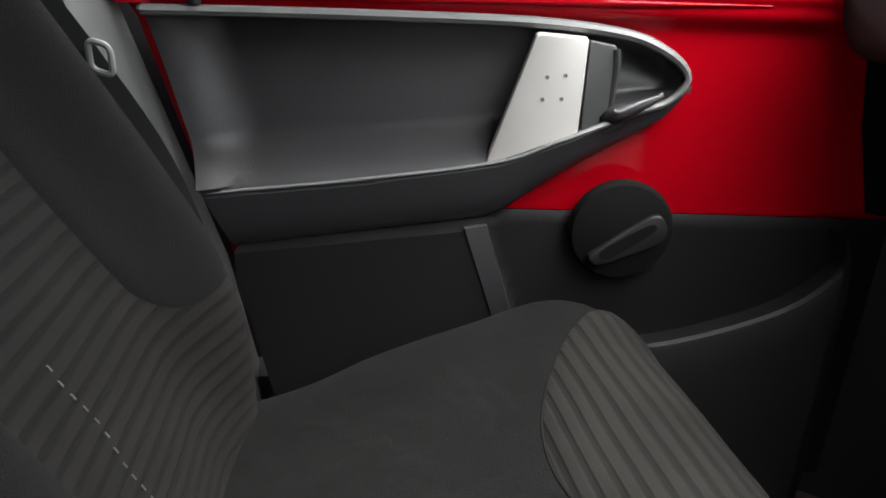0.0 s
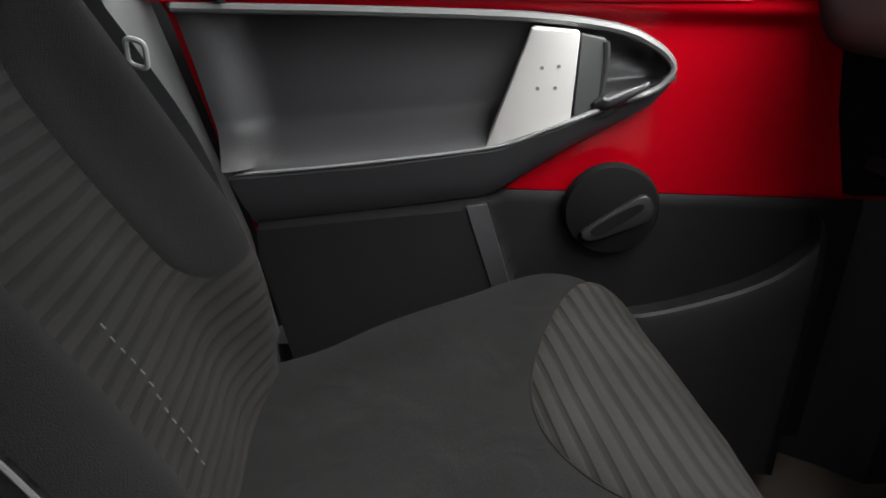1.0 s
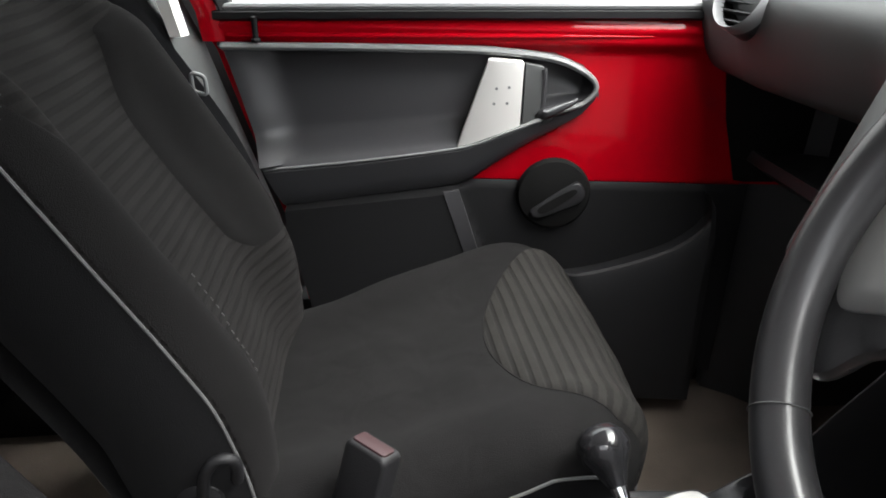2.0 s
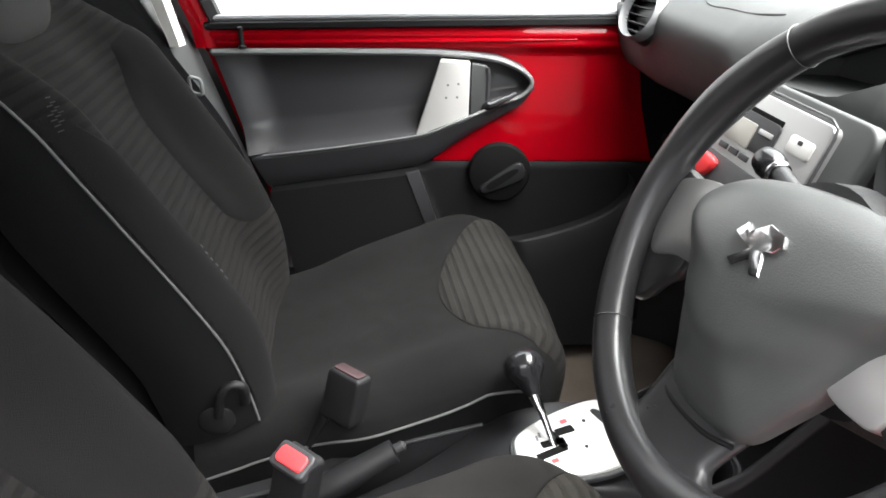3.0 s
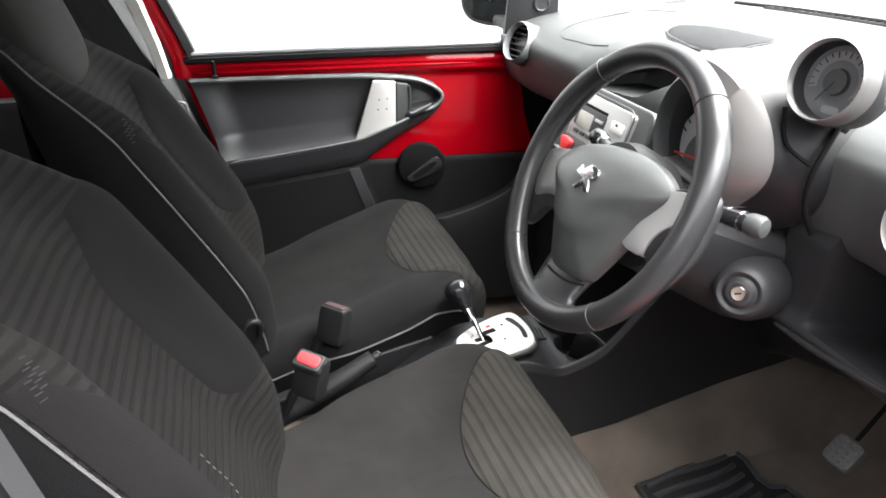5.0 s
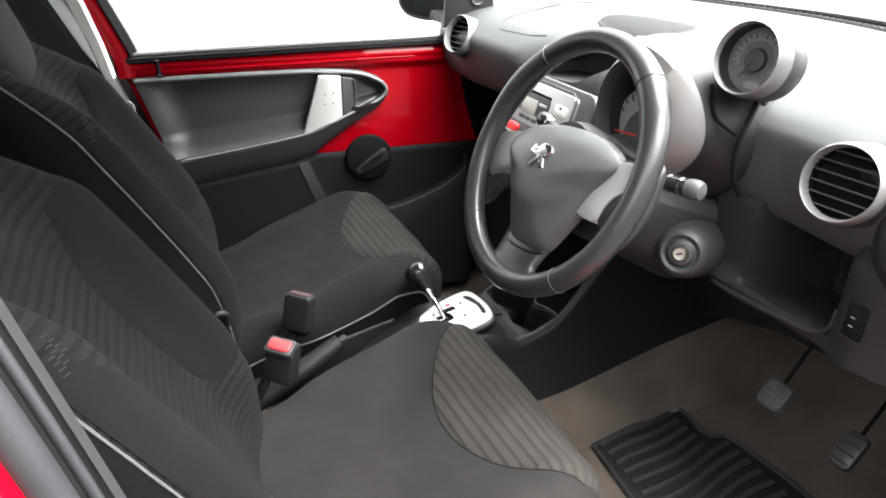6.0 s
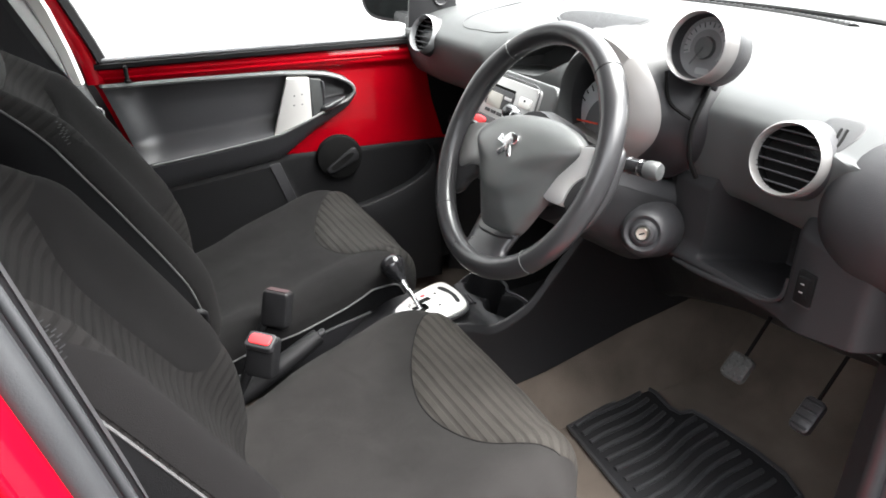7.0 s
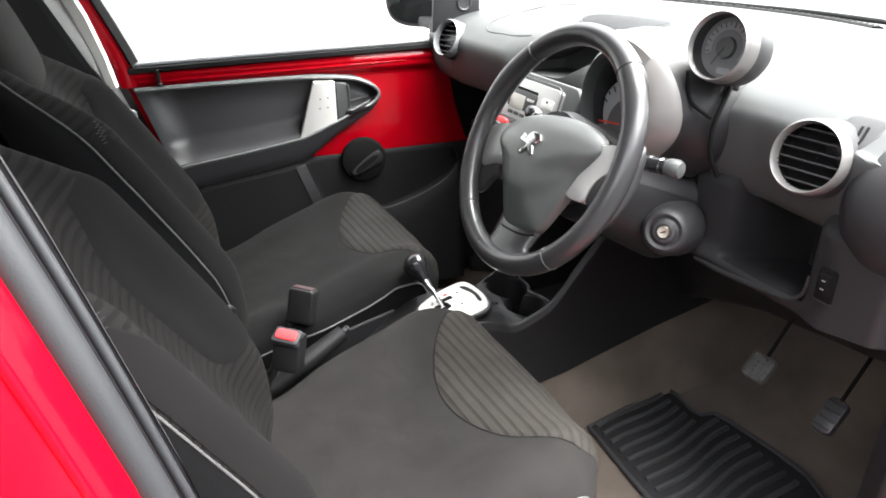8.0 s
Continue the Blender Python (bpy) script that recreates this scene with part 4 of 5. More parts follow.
# emblem: a plain upright chrome shape
badge = [(-0.026, 0.008), (-0.018, 0.017), (-0.011, 0.012), (-0.004, 0.017), (0.004, 0.022), (0.013, 0.020), (0.021, 0.018), (0.025, 0.010), (0.020, 0.004), (0.014, 0.008), (0.012, 0.002), (0.016, -0.006), (0.020, -0.015), (0.011, -0.017), (0.006, -0.007), (0.000, -0.010), (-0.010, -0.018), (-0.020, -0.014), (-0.010, -0.008), (-0.003, 0.001), (-0.008, 0.006), (-0.016, 0.005)]
rings = []
for k, h in ((0.88, 0.019), (0.88, 0.0238), (0.82, 0.0250), (0.55, 0.0256), (0.2, 0.0258)):
    rings.append([(x * k, y * k, h) for x, y in badge])
part("badge", loft(rings), CHROME, wheel, "chrome badge")
part("hub", turned([(0.062, -0.075), (0.066, -0.03), (0.060, -0.01), (0.01, -0.008)], 30), BLACK, wheel)


# ---- dashboard ----
dash = thing("dashboard", "grey grained plastic dashboard with round vents", "dashboard", kind="structure")
def dash_section(y, n=44):
    """Profile in x and z from the screen's foot over the top and down the front, at y."""
    end = smooth(0.40, 0.60, y) + smooth(-0.40, -0.58, y)
    fx = float(np.interp(y, [-0.6, -0.46, -0.36, -0.2, 0.0, 0.2, 0.46, 0.6], [0.62, 0.640, 0.645, 0.62, 0.62, 0.595, 0.585, 0.60]))
    tz = 1.030 - 0.02 * end
    dz = float(np.interp(y, [-0.6, -0.4, -0.3, -0.1, 0.1, 0.2, 0.6], [0.838, 0.842, 0.845, 0.88, 0.88, 0.86, 0.85]))
    k = smooth(0.14, 0.20, abs(y - 0.03))
    pts = [(1.25 - 0.06 * end + 0.05 * (1 - end), 1.003), (1.10, 1.018), (0.92, tz - 0.001), (0.80, tz + 0.004), (0.70 + 0.06 * k, tz - 0.004 + 0.003 * k), (fx + 0.045 + 0.024 * k, tz - 0.024 + 0.005 * k), (fx + 0.012 + 0.006 * k, tz - 0.060 + 0.012 * k), (fx + 0.004, 0.92 + 0.034 * k), (fx + 0.018 + 0.004 * k, dz + 0.02 + 0.012 * k), (fx + 0.06, dz), (fx + 0.16, dz - 0.01)]
    return spline(pts, n)


def dash_skin(y):
    """The section at y with the open tray above the radio let into it."""
    c = dash_section(y, 330)
    low = float(np.interp(y, [-0.055, -0.048, 0.045, 0.06, 0.10, 0.19], [1.006, 1.003, 0.951, 0.947, 0.945, 0.942]))
    deep = 0.0004 + 0.09 * smooth(-0.056, -0.042, y) * smooth(0.172, 0.150, y)
    front = [q for q in range(len(c)) if c[q][0] < 0.80]
    i1, i2 = (float(np.interp(-z, [-c[q][1] for q in front], front)) for z in (float(np.interp(y, [0.05, 0.10, 0.16], [1.008, 0.990, 0.958])), low))
    def again(a, b, n):
        return [(float(np.interp(v, range(len(c)), c[:, 0])), float(np.interp(v, range(len(c)), c[:, 1]))) for v in np.linspace(a, b, n)]
    upper, lower = again(0, i1, 150), again(i2, len(c) - 1, 70)
    (x1, z1), (x2, z2) = upper[-1], lower[0]
    roof = [(x1 + deep * k, z1) for k in (0.06, 0.3, 0.65, 1.0)]
    back = [(x1 + (x2 - x1) * k + deep, z1 + (z2 - z1) * k) for k in (0.1, 0.35, 0.65, 0.9)]
    shelf = [(x2 + deep * k, z2) for k in (1.0, 0.65, 0.3, 0.06)]
    return upper + roof + back + shelf + lower


b = grid([[(x, y, z) for x, z in dash_section(y, 200)] for y in np.linspace(-0.56, -0.081, 60)])
grid([[(x, y, z) for x, z in dash_skin(y)] for y in np.linspace(-0.081, 0.182, 120)], bm=b)
grid([[(x, y, z) for x, z in dash_section(y, 200)] for y in np.linspace(0.182, 0.592, 60)], bm=b)
part("dash_top", b, DASH, dash, "grey grained dash top")
# shelf and knee panels under the dash top
b = grid([[(fx, y, z) for fx, z in ((0.80, 0.87), (0.82, 0.78), (0.78, 0.735), (0.68, 0.725), (0.645, 0.735), (0.64, 0.72), (0.70, 0.68), (0.85, 0.60), (1.05, 0.52))] for y in np.linspace(0.02, 0.585, 20)])
b.transform(Matrix.Translation((0.07, 0, 0)))
part("glove_shelf", b, BLACK, dash, "black open shelf")


def air_vent(at, normal, r, mat_ring):
    """A round vent: ring, barrel, five slats, and the pod that carries it."""
    m = Matrix.Translation(at) @ Vector(normal).to_track_quat("Z", "Y").to_matrix().to_4x4()
    v = part("vent_ring", turned([(r * 0.86, -0.002), (r * 0.88, 0.009), (r * 0.92, 0.012), (r * 0.965, 0.009), (r * 0.985, 0.002), (r * 1.0, -0.006)], 44, m, cap=False), mat_ring, dash, "silver-grey vent ring")
    # barrel near-black: the duct's shade is in its colour
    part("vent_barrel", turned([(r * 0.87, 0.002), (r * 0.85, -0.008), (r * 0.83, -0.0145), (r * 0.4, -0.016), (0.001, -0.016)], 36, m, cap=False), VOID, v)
    for k in range(-3, 3):
        o = (k + 0.5) * r * 0.27
        half_w = math.sqrt(max(0, (0.85 * r) ** 2 - o * o))
        part("slat", box((2 * half_w, 0.0020, 0.010), (0, 0, 0), 0.0008, m=m @ Matrix.Translation((0, o, -0.006)) @ pose(0, 0, 0, -8, 0, 0)), CHARCOAL, v)
    part("vent_pod", turned([(r * 0.985, -0.002), (r * 1.005, -0.008), (r * 1.04, -0.03), (r * 1.10, -0.07)], 44, m, cap=False), CHARCOAL, dash)
    return v


air_vent((0.588, 0.446, 0.967), (-0.90, -0.19, 0.36), 0.042, GREYTRIM)
air_vent((0.623, -0.463, 0.951), (-0.95, -0.12, 0.24), 0.0455, COWLSILVER)

# leaf-shaped flush panel beside the driver's vent, with three raised marks
def dash_x(z, y):
    """The dash front's x at a height."""
    c = dash_section(y)
    k = [i for i in range(len(c)) if c[i][0] < 0.74 and 0.90 < c[i][1]]
    return float(np.interp(z, [c[i][1] for i in k][::-1], [c[i][0] for i in k][::-1]))


side = ring_loop([(-0.462, 0.992), (-0.482, 0.995), (-0.502, 0.993), (-0.509, 0.984), (-0.506, 0.972), (-0.498, 0.956), (-0.486, 0.945), (-0.470, 0.95), (-0.462, 0.97)], 48)
sc_ = np.mean(side, axis=0)
part("vent_side_panel", loft([[(dash_x(sc_[1] + (z - sc_[1]) * k, sc_[0] + (y - sc_[0]) * k) - h, sc_[0] + (y - sc_[0]) * k, sc_[1] + (z - sc_[1]) * k) for y, z in side] for k, h in ((1.0, -0.002), (0.97, 0.001), (0.9, 0.002), (0.5, 0.002), (0.05, 0.002))], cap=False), BLACK, dash, "darker leaf-shaped inset")
for k in range(2):
    yk = -0.4885 - 0.0065 * k
    part("vent_mark", tube([(dash_x(z, y) - 0.0025, y, z) for y, z in ((yk + 0.004, 0.986), (yk - 0.002, 0.974), (yk - 0.001, 0.962))], 0.0017, 6, n=10), VOID, dash)
# speaker grille let into the dash top
gl = thing("dash_grille", "leaf-shaped slotted grille in the dash top", "grille")
def dash_z(x, y):
    c = dash_section(y)
    k = [i for i in range(len(c)) if c[i][1] > 0.96]
    xs_, zs_ = [c[i][0] for i in k][::-1], [c[i][1] for i in k][::-1]
    return float(np.interp(x, xs_, zs_))
leaf = ring_loop([(0.700, -0.034), (0.750, -0.026), (0.800, -0.014), (0.816, 0.015), (0.806, 0.09), (0.790, 0.145), (0.755, 0.165), (0.715, 0.13), (0.698, 0.06), (0.692, 0.0)], 60)
part("grille_rim", tube([(x, y, dash_z(x, y) + 0.001) for x, y in leaf], 0.0020, 6, closed=True), KNEE, gl)
lc = np.mean(leaf, axis=0)
part("grille_bed", loft([[(lc[0] + (x - lc[0]) * k, lc[1] + (y - lc[1]) * k, dash_z(lc[0] + (x - lc[0]) * k, lc[1] + (y - lc[1]) * k) + 0.0015) for x, y in leaf] for k in (1.0, 0.7, 0.4, 0.05)], cap=False), VOID, gl)
for k in range(34):
    x = 0.692 + 0.0042 * k
    ys_ = [y for xx, y in leaf if abs(xx - x) < 0.010]
    if ys_:
        y0, y1 = min(ys_) + 0.006, max(ys_) - 0.006
        if y1 - y0 > 0.02:
            part("grille_bar", tube([(x, y, dash_z(x, y) + 0.0018) for y in np.linspace(y0, y1, 8)], 0.0011, 5), CHARCOAL, gl)
# demister slot at the foot of the screen
slot = thing("demister_vent", "long slotted demister vent below the windscreen", "vent")
def slot_x(y):
    return 1.262 - 1.0 * (y - 0.14) ** 2
part("slot", tube([(slot_x(y), y, dash_z(slot_x(y), y) + 0.0005) for y in np.linspace(-0.13, 0.44, 40)], 0.013, 6, flat=0.3), VOID, slot)
for k in range(34):
    y = -0.125 + 0.0168 * k
    part("slot_bar", box((0.018, 0.0022, 0.002), (slot_x(y), y, dash_z(slot_x(y), y) + 0.0045), 0), BLACK, slot)
# shallow ridge running back from the cowl
part("dash_ridge", tube([(0.66, -0.165, dash_z(0.66, -0.165) + 0.001), (0.73, -0.12, dash_z(0.73, -0.12) + 0.001), (0.83, -0.06, dash_z(0.83, -0.06))], [0.006, 0.005, 0.002], 8, n=20), DASH, dash)
# joint round the passenger airbag cover
part("airbag_joint", tube([(x, y, dash_z(x, y) + 0.0002) for x, y in ((0.640, 0.185), (0.632, 0.235), (0.628, 0.280), (0.624, 0.322), (0.632, 0.350), (0.656, 0.358), (0.705, 0.358), (0.80, 0.345), (0.90, 0.31))], 0.0014, 6, n=60), CHARCOAL, dash)
# rounded outer end of the dash
rings = []
for k in np.linspace(-1, 1, 30):
    w = math.sqrt(max(0.0, 1 - abs(k) ** 2.2))
    rings.append([(0.690 + 0.085 * w * math.cos(q), -0.578 - 0.092 * k, 0.905 + 0.088 * w * math.sin(q)) for q in np.linspace(0, 2 * math.pi, 36, endpoint=False)])
part("dash_end", loft(rings), KNEE, dash, "rounded charcoal dash end")

# instrument cowl: an arch with a silver face, black inside
cowl = thing("instrument_cluster", "round instrument pod with silver cowl and red needle", "instrument panel")
CY, CZ = -0.180, 0.948
def arch(rx, rz, x, n=41, a0=-35, a1=215):
    return [(x, CY - (0.82 if a < 90 else 0.66) * rx * math.cos(radians(a)), CZ + 0.87 * rz * math.sin(radians(a))) for a in np.linspace(a0, a1, n)]
face = ((0.118, 0.095, 0.580), (0.122, 0.100, 0.555), (0.128, 0.106, 0.550), (0.150, 0.126, 0.553), (0.158, 0.134, 0.565))
rows = []
for a in np.linspace(-40, 100, 80):
    k = 0.024 * smooth(100, 15, a)
    f = smooth(100, 15, a)
    rows.append([arch(r - k * w, h - k * w, x + f * g, 1, a, a)[0] for (r, h, x), w, g in zip(face, (1, 1, 1, 0.40 + 1.0 * smooth(12, -38, a), 0.50 + 1.0 * smooth(12, -38, a)), (0, -0.004, -0.003, 0.014, 0.014))])
part("cowl", grid(rows), BAND, cowl, "silver painted cowl")
face = ((0.118, 0.095, 0.580), (0.120, 0.098, 0.562), (0.125, 0.103, 0.558), (0.134, 0.111, 0.565), (0.150, 0.126, 0.59))
part("cowl_rim", grid([arch(*q, a0=100, a1=215, n=60) for q in face]), DASH, cowl, "grey cowl rim")
rows = []
for a in np.linspace(-50, 215, 120):
    f = smooth(92, 108, a)
    line = []
    for (r0, h0, x0), (r1, h1, x1) in zip(((0.1572, 0.1332, 0.5665), (0.162, 0.136, 0.580), (0.167, 0.136, 0.605), (0.170, 0.132, 0.635), (0.172, 0.120, 0.69), (0.175, 0.10, 0.76)),
                                          ((0.149, 0.125, 0.588), (0.152, 0.126, 0.60), (0.158, 0.124, 0.62), (0.165, 0.118, 0.645), (0.17, 0.11, 0.69), (0.18, 0.10, 0.76))):
        g = 0.024 * smooth(100, 15, a) * (0.5 + smooth(12, -38, a)) * smooth(0.64, 0.575, x0)
        line.append(arch(r0 + (r1 - r0) * f - g, h0 + (h1 - h0) * f - g, x0 + (x1 - x0) * f + 0.0135 * smooth(100, 15, a) * smooth(0.64, 0.57, x0), 1, a, a)[0])
    rows.append(line)
part("cowl_shell", grid(rows), BLACK, cowl)
rows = []
for a in np.linspace(-40, 215, 100):
    k = 0.024 * smooth(100, 15, a)
    rows.append([arch(0.118 - k, 0.095 - k, 0.580, 1, a, a)[0], arch(0.108 + 0.032 * smooth(95, 140, a) - k * 0.5, 0.088 - k * 0.5, 0.645, 1, a, a)[0]])
b = grid(rows)
part("cowl_lining", b, CHARCOAL, cowl)
lip = []
for y in np.linspace(-0.092, -0.262, 30):
    z, k = float(np.interp(y, [-0.262, -0.20, -0.12, -0.092], [0.892, 0.897, 0.906, 0.912])), smooth(-0.088, -0.14, y)
    lip.append([(0.572, y, z - 0.004 - 0.008 * k), (0.568, y, z - 0.002), (0.572, y, z + 0.003 * k), (0.610, y, z + 0.001)])
part("cowl_lower_lip", grid(lip), BAND, cowl, "pale silver lower lip")
part("cowl_joint", tube([(0.652, -0.306, 1.006), (0.628, -0.318, 0.985), (0.616, -0.322, 0.968), (0.612, -0.321, 0.945), (0.618, -0.320, 0.91), (0.634, -0.322, 0.880)], 0.0035, 8, n=40), VOID, cowl)
part("dial", turned([(0.076, 0), (0.073, 0.002), (0.002, 0.002)], 48, Matrix.Translation((0.602, CY + 0.018, CZ - 0.030)) @ Vector((-1, 0, 0.25)).to_track_quat("Z", "Y").to_matrix().to_4x4()), DIAL, cowl, "grey speedometer dial")
dm = Matrix.Translation((0.599, CY + 0.018, CZ - 0.030)) @ Vector((-1, 0, 0.25)).to_track_quat("Z", "Y").to_matrix().to_4x4()
part("dial_centre", turned([(0.040, 0.001), (0.040, 0.004), (0.001, 0.004)], 36, dm), DARKDIAL, cowl)
for k in range(25):
    w = radians(-40 + 260 * k / 24)
    L = 0.010 if k % 2 == 0 else 0.006
    part("tick", box((L, 0.0022, 0.0008), (0, 0, 0), 0, m=dm @ pose(0, 0, 0, 0, 0, math.degrees(w)) @ Matrix.Translation((0.069 - L / 2, 0, 0.0032))), CHARCOAL, cowl)
part("needle", box((0.060, 0.003, 0.002), (0.036, 0, 0.008), 0.0008, m=dm @ pose(0, 0, 0, 0, 0, 186)), ORANGE, cowl, "red needle")
# column shroud
rings = []
for k in np.linspace(0, 1, 14):
    c = WC + Vector((0.05 + 0.16 * k, -0.002, -0.05 - 0.075 * k))
    w, h = 0.068 + 0.026 * k, 0.052 + 0.020 * k
    rings.append([(c.x + 0.4 * h * math.sin(q), c.y + w * math.copysign(abs(math.cos(q)) ** 0.75, math.cos(q)), c.z + h * math.copysign(abs(math.sin(q)) ** 0.75, math.sin(q))) for q in np.linspace(0, 2 * math.pi, 32, endpoint=False)])
column = thing("steering_column", "grey plastic steering column shroud with key barrel", "steering column")
part("shroud", loft(rings), BLACK, column)
# paler skin over the top half: its reflected light is in the colour
part("upper_shroud", grid([[(p[0] - 0.002, p[1] * 1.0, p[2] + 0.0025) for p in r[2:15]] for r in rings]), CHARCOAL, column, "upper shroud half in paler grey for its reflected light")
km = Matrix.Translation((0.565, -0.306, 0.803)) @ Vector((-0.80, -0.55, 0.25)).to_track_quat("Z", "Y").to_matrix().to_4x4()
part("lock_boss", turned([(0.046, -0.07), (0.039, -0.025), (0.034, -0.010), (0.030, -0.003), (0.026, -0.0005), (0.0225, -0.0015), (0.0205, -0.004), (0.018, -0.003), (0.0155, 0.001), (0.0120, 0.002), (0.0095, 0.0), (0.003, 0.0)], 40, km), CHARCOAL, column, "rounded grey ignition boss")
kb = part("key_barrel", turned([(0.0092, -0.004), (0.0092, 0.003), (0.0078, 0.005), (0.002, 0.0045)], 28, km), KEYMETAL, column, "worn metal key barrel")
part("key_slot", box((0.008, 0.0020, 0.002), (0, 0, 0.0048), 0.0005, m=km @ pose(0, 0, 0, 0, 0, 25)), RUBBER, kb)
# stalks
sp = [(0.500, -0.262, 0.915), (0.505, -0.296, 0.917), (0.510, -0.328, 0.920), (0.516, -0.350, 0.921)]
b = tube(sp, [0.0095, 0.010, 0.0105, 0.011], 14)
part("indicator_stalk", b, GLOSSBLACK, column, "black control stalk")
st = Vector(sp[3]) - Vector(sp[2])
part("stalk_knob", turned([(0.0105, -0.003), (0.0122, 0.003), (0.0125, 0.013), (0.010, 0.018), (0.002, 0.020)], 24, Matrix.Translation(sp[3]) @ st.to_track_quat("Z", "Y").to_matrix().to_4x4()), DASH, column, "grey round stalk end")
for k, q in enumerate((0.25, 0.5, 0.8)):
    p = Vector(sp[1]).lerp(Vector(sp[3]), q)
    part("stalk_ring", turned([(0.0112, 0), (0.0118, 0.002), (0.0112, 0.004)], 20, Matrix.Translation(p) @ st.to_track_quat("Z", "Y").to_matrix().to_4x4(), cap=False), CHROME, column)
part("wiper_stalk", tube([(0.500, -0.118, 0.905), (0.508, -0.075, 0.912), (0.512, -0.050, 0.915)], [0.008, 0.0085, 0.009], 14), BLACK, column, "black control stalk")
wk = Matrix.Translation((0.512, -0.050, 0.915)) @ Vector((0.08, 1.0, 0.12)).to_track_quat("Z", "Y").to_matrix().to_4x4()
part("wiper_stalk_ring", turned([(0.0100, -0.002), (0.0112, 0.001), (0.0112, 0.004), (0.0100, 0.006)], 20, wk, cap=False), CHROME, column)
part("wiper_stalk_end", turned([(0.009, 0.004), (0.0125, 0.008), (0.0135, 0.018), (0.0120, 0.027), (0.006, 0.032), (0.001, 0.033)], 24, wk), GLOSSBLACK, column, "glossy black stalk end")

# rev counter pod on the dash
rev = thing("rev_counter", "round rev counter pod in a silver bezel on the dash", "gauge")
rm = Matrix.Translation((0.598, -0.322, 1.060)) @ Vector((-0.93, -0.12, 0.22)).to_track_quat("Z", "Y").to_matrix().to_4x4()
part("bezel", turned([(0.0398, -0.008), (0.0405, 0.003), (0.0415, 0.0048), (0.043, 0.003), (0.0445, -0.005), (0.0455, -0.020)], 44, rm, cap=False), COWLSILVER, rev, "silver bezel")
part("pod_back", turned([(0.0445, -0.018), (0.0455, -0.024), (0.0455, -0.048), (0.038, -0.062), (0.02, -0.068), (0.002, -0.068)], 40, rm, cap=False), CHARCOAL, rev)
part("dial_well", turned([(0.0396, -0.004), (0.0388, -0.012), (0.0375, -0.020)], 40, rm, cap=False), BLACK, rev)
part("dial", turned([(0.0380, -0.0195), (0.03, -0.020), (0.001, -0.020)], 40, rm), DARKDIAL, rev, "dark rev counter dial")
b = grid([[rm @ Vector((r * math.cos(w), r * math.sin(w), -0.0188)) for r in (0.0225, 0.027, 0.0315)] for w in np.linspace(radians(-35), radians(200), 48)])
part("dial_band", b, GREYTRIM, rev, "pale grey scale band")
for k in range(17):
    L = 0.006 if k % 2 == 0 else 0.0035
    part("dial_tick", box((L, 0.0011, 0.0006), (0, 0, 0), 0, m=rm @ pose(0, 0, 0, 0, 0, -30 + 14 * k) @ Matrix.Translation((0.0312 - L / 2, 0, -0.0183))), CHARCOAL, rev)
part("dial_label", slab(rounded(0.020, 0.008, 0.003), 0.0008, 0, rm @ Matrix.Translation((0.004, -0.0285, -0.0192))), GREYTRIM, rev)
part("dial_hub", turned([(0.014, -0.019), (0.013, -0.014), (0.001, -0.0138)], 28, rm), POSTGREY, rev, "grey dial hub")
part("needle", box((0.026, 0.0014, 0.001), (0.013, 0, -0.0130), 0.0004, m=rm @ pose(0, 0, 0, 0, 0, 240)), CHARCOAL, rev)
part("lens", turned([(0.0396, -0.003), (0.02, -0.003), (0.001, -0.003)], 36, rm, cap=False), LENS, rev)
part("pod_foot", tube([(0.635, -0.312, 1.045), (0.652, -0.300, 1.015), (0.662, -0.294, 0.99)], [0.009, 0.010, 0.014], 10), RUBBER, rev)
part("pod_cable", tube([(0.585, -0.29, 1.025), (0.588, -0.292, 1.0), (0.590, -0.300, 0.984), (0.597, -0.312, 0.974), (0.607, -0.3215, 0.966)], 0.0024, 6, n=24), VOID, rev)

# centre stack
stack = thing("centre_stack", "silver centre stack with radio and hazard button", "radio panel")
sm = frame_matrix((0.560, 0.045, 0.905), (0, -1, 0), (0.32, 0, 0.95))
part("fascia", slab(rounded(0.24, 0.20, 0.02), 0.012, 0.004, sm @ Matrix.Translation((0.0, -0.045, -0.012))), DASH, stack)
part("radio_face", slab(rounded(0.160, 0.100, 0.008), 0.010, 0.0015, sm @ Matrix.Translation((0.002, -0.008, 0.0))), SILVER, stack, "silver radio face")
part("face_groove", tube([sm @ Vector((x, y, 0.0095)) for x, y in ((-0.078, 0.047), (0.072, 0.047), (0.083, 0.042), (0.086, 0.034), (0.086, -0.05))], 0.0014, 6), CHARCOAL, stack)
part("radio_panel", slab(rounded(0.088, 0.034, 0.006), 0.004, 0.001, sm @ Matrix.Translation((-0.022, 0.006, 0.0080))), CHARCOAL, stack, "dark radio surround")
part("disc_slot", box((0.072, 0.006, 0.004), (-0.016, 0.0245, 0.0095), 0.001, m=sm), VOID, stack)
part("display", slab(rounded(0.046, 0.026, 0.002), 0.004, 0.001, sm @ Matrix.Translation((-0.034, 0.001, 0.0090))), BEIGE, stack, "pale beige display")
part("radio_key", slab(rounded(0.022, 0.005, 0.001), 0.003, 0.001, sm @ Matrix.Translation((0.006, 0.010, 0.0105))), SILVER, stack)
for k in range(3):
    part("radio_key", slab(rounded(0.016, 0.006, 0.001), 0.003, 0.001, sm @ Matrix.Translation((-0.050 + 0.020 * k, -0.020, 0.0085))), CHARCOAL, stack)
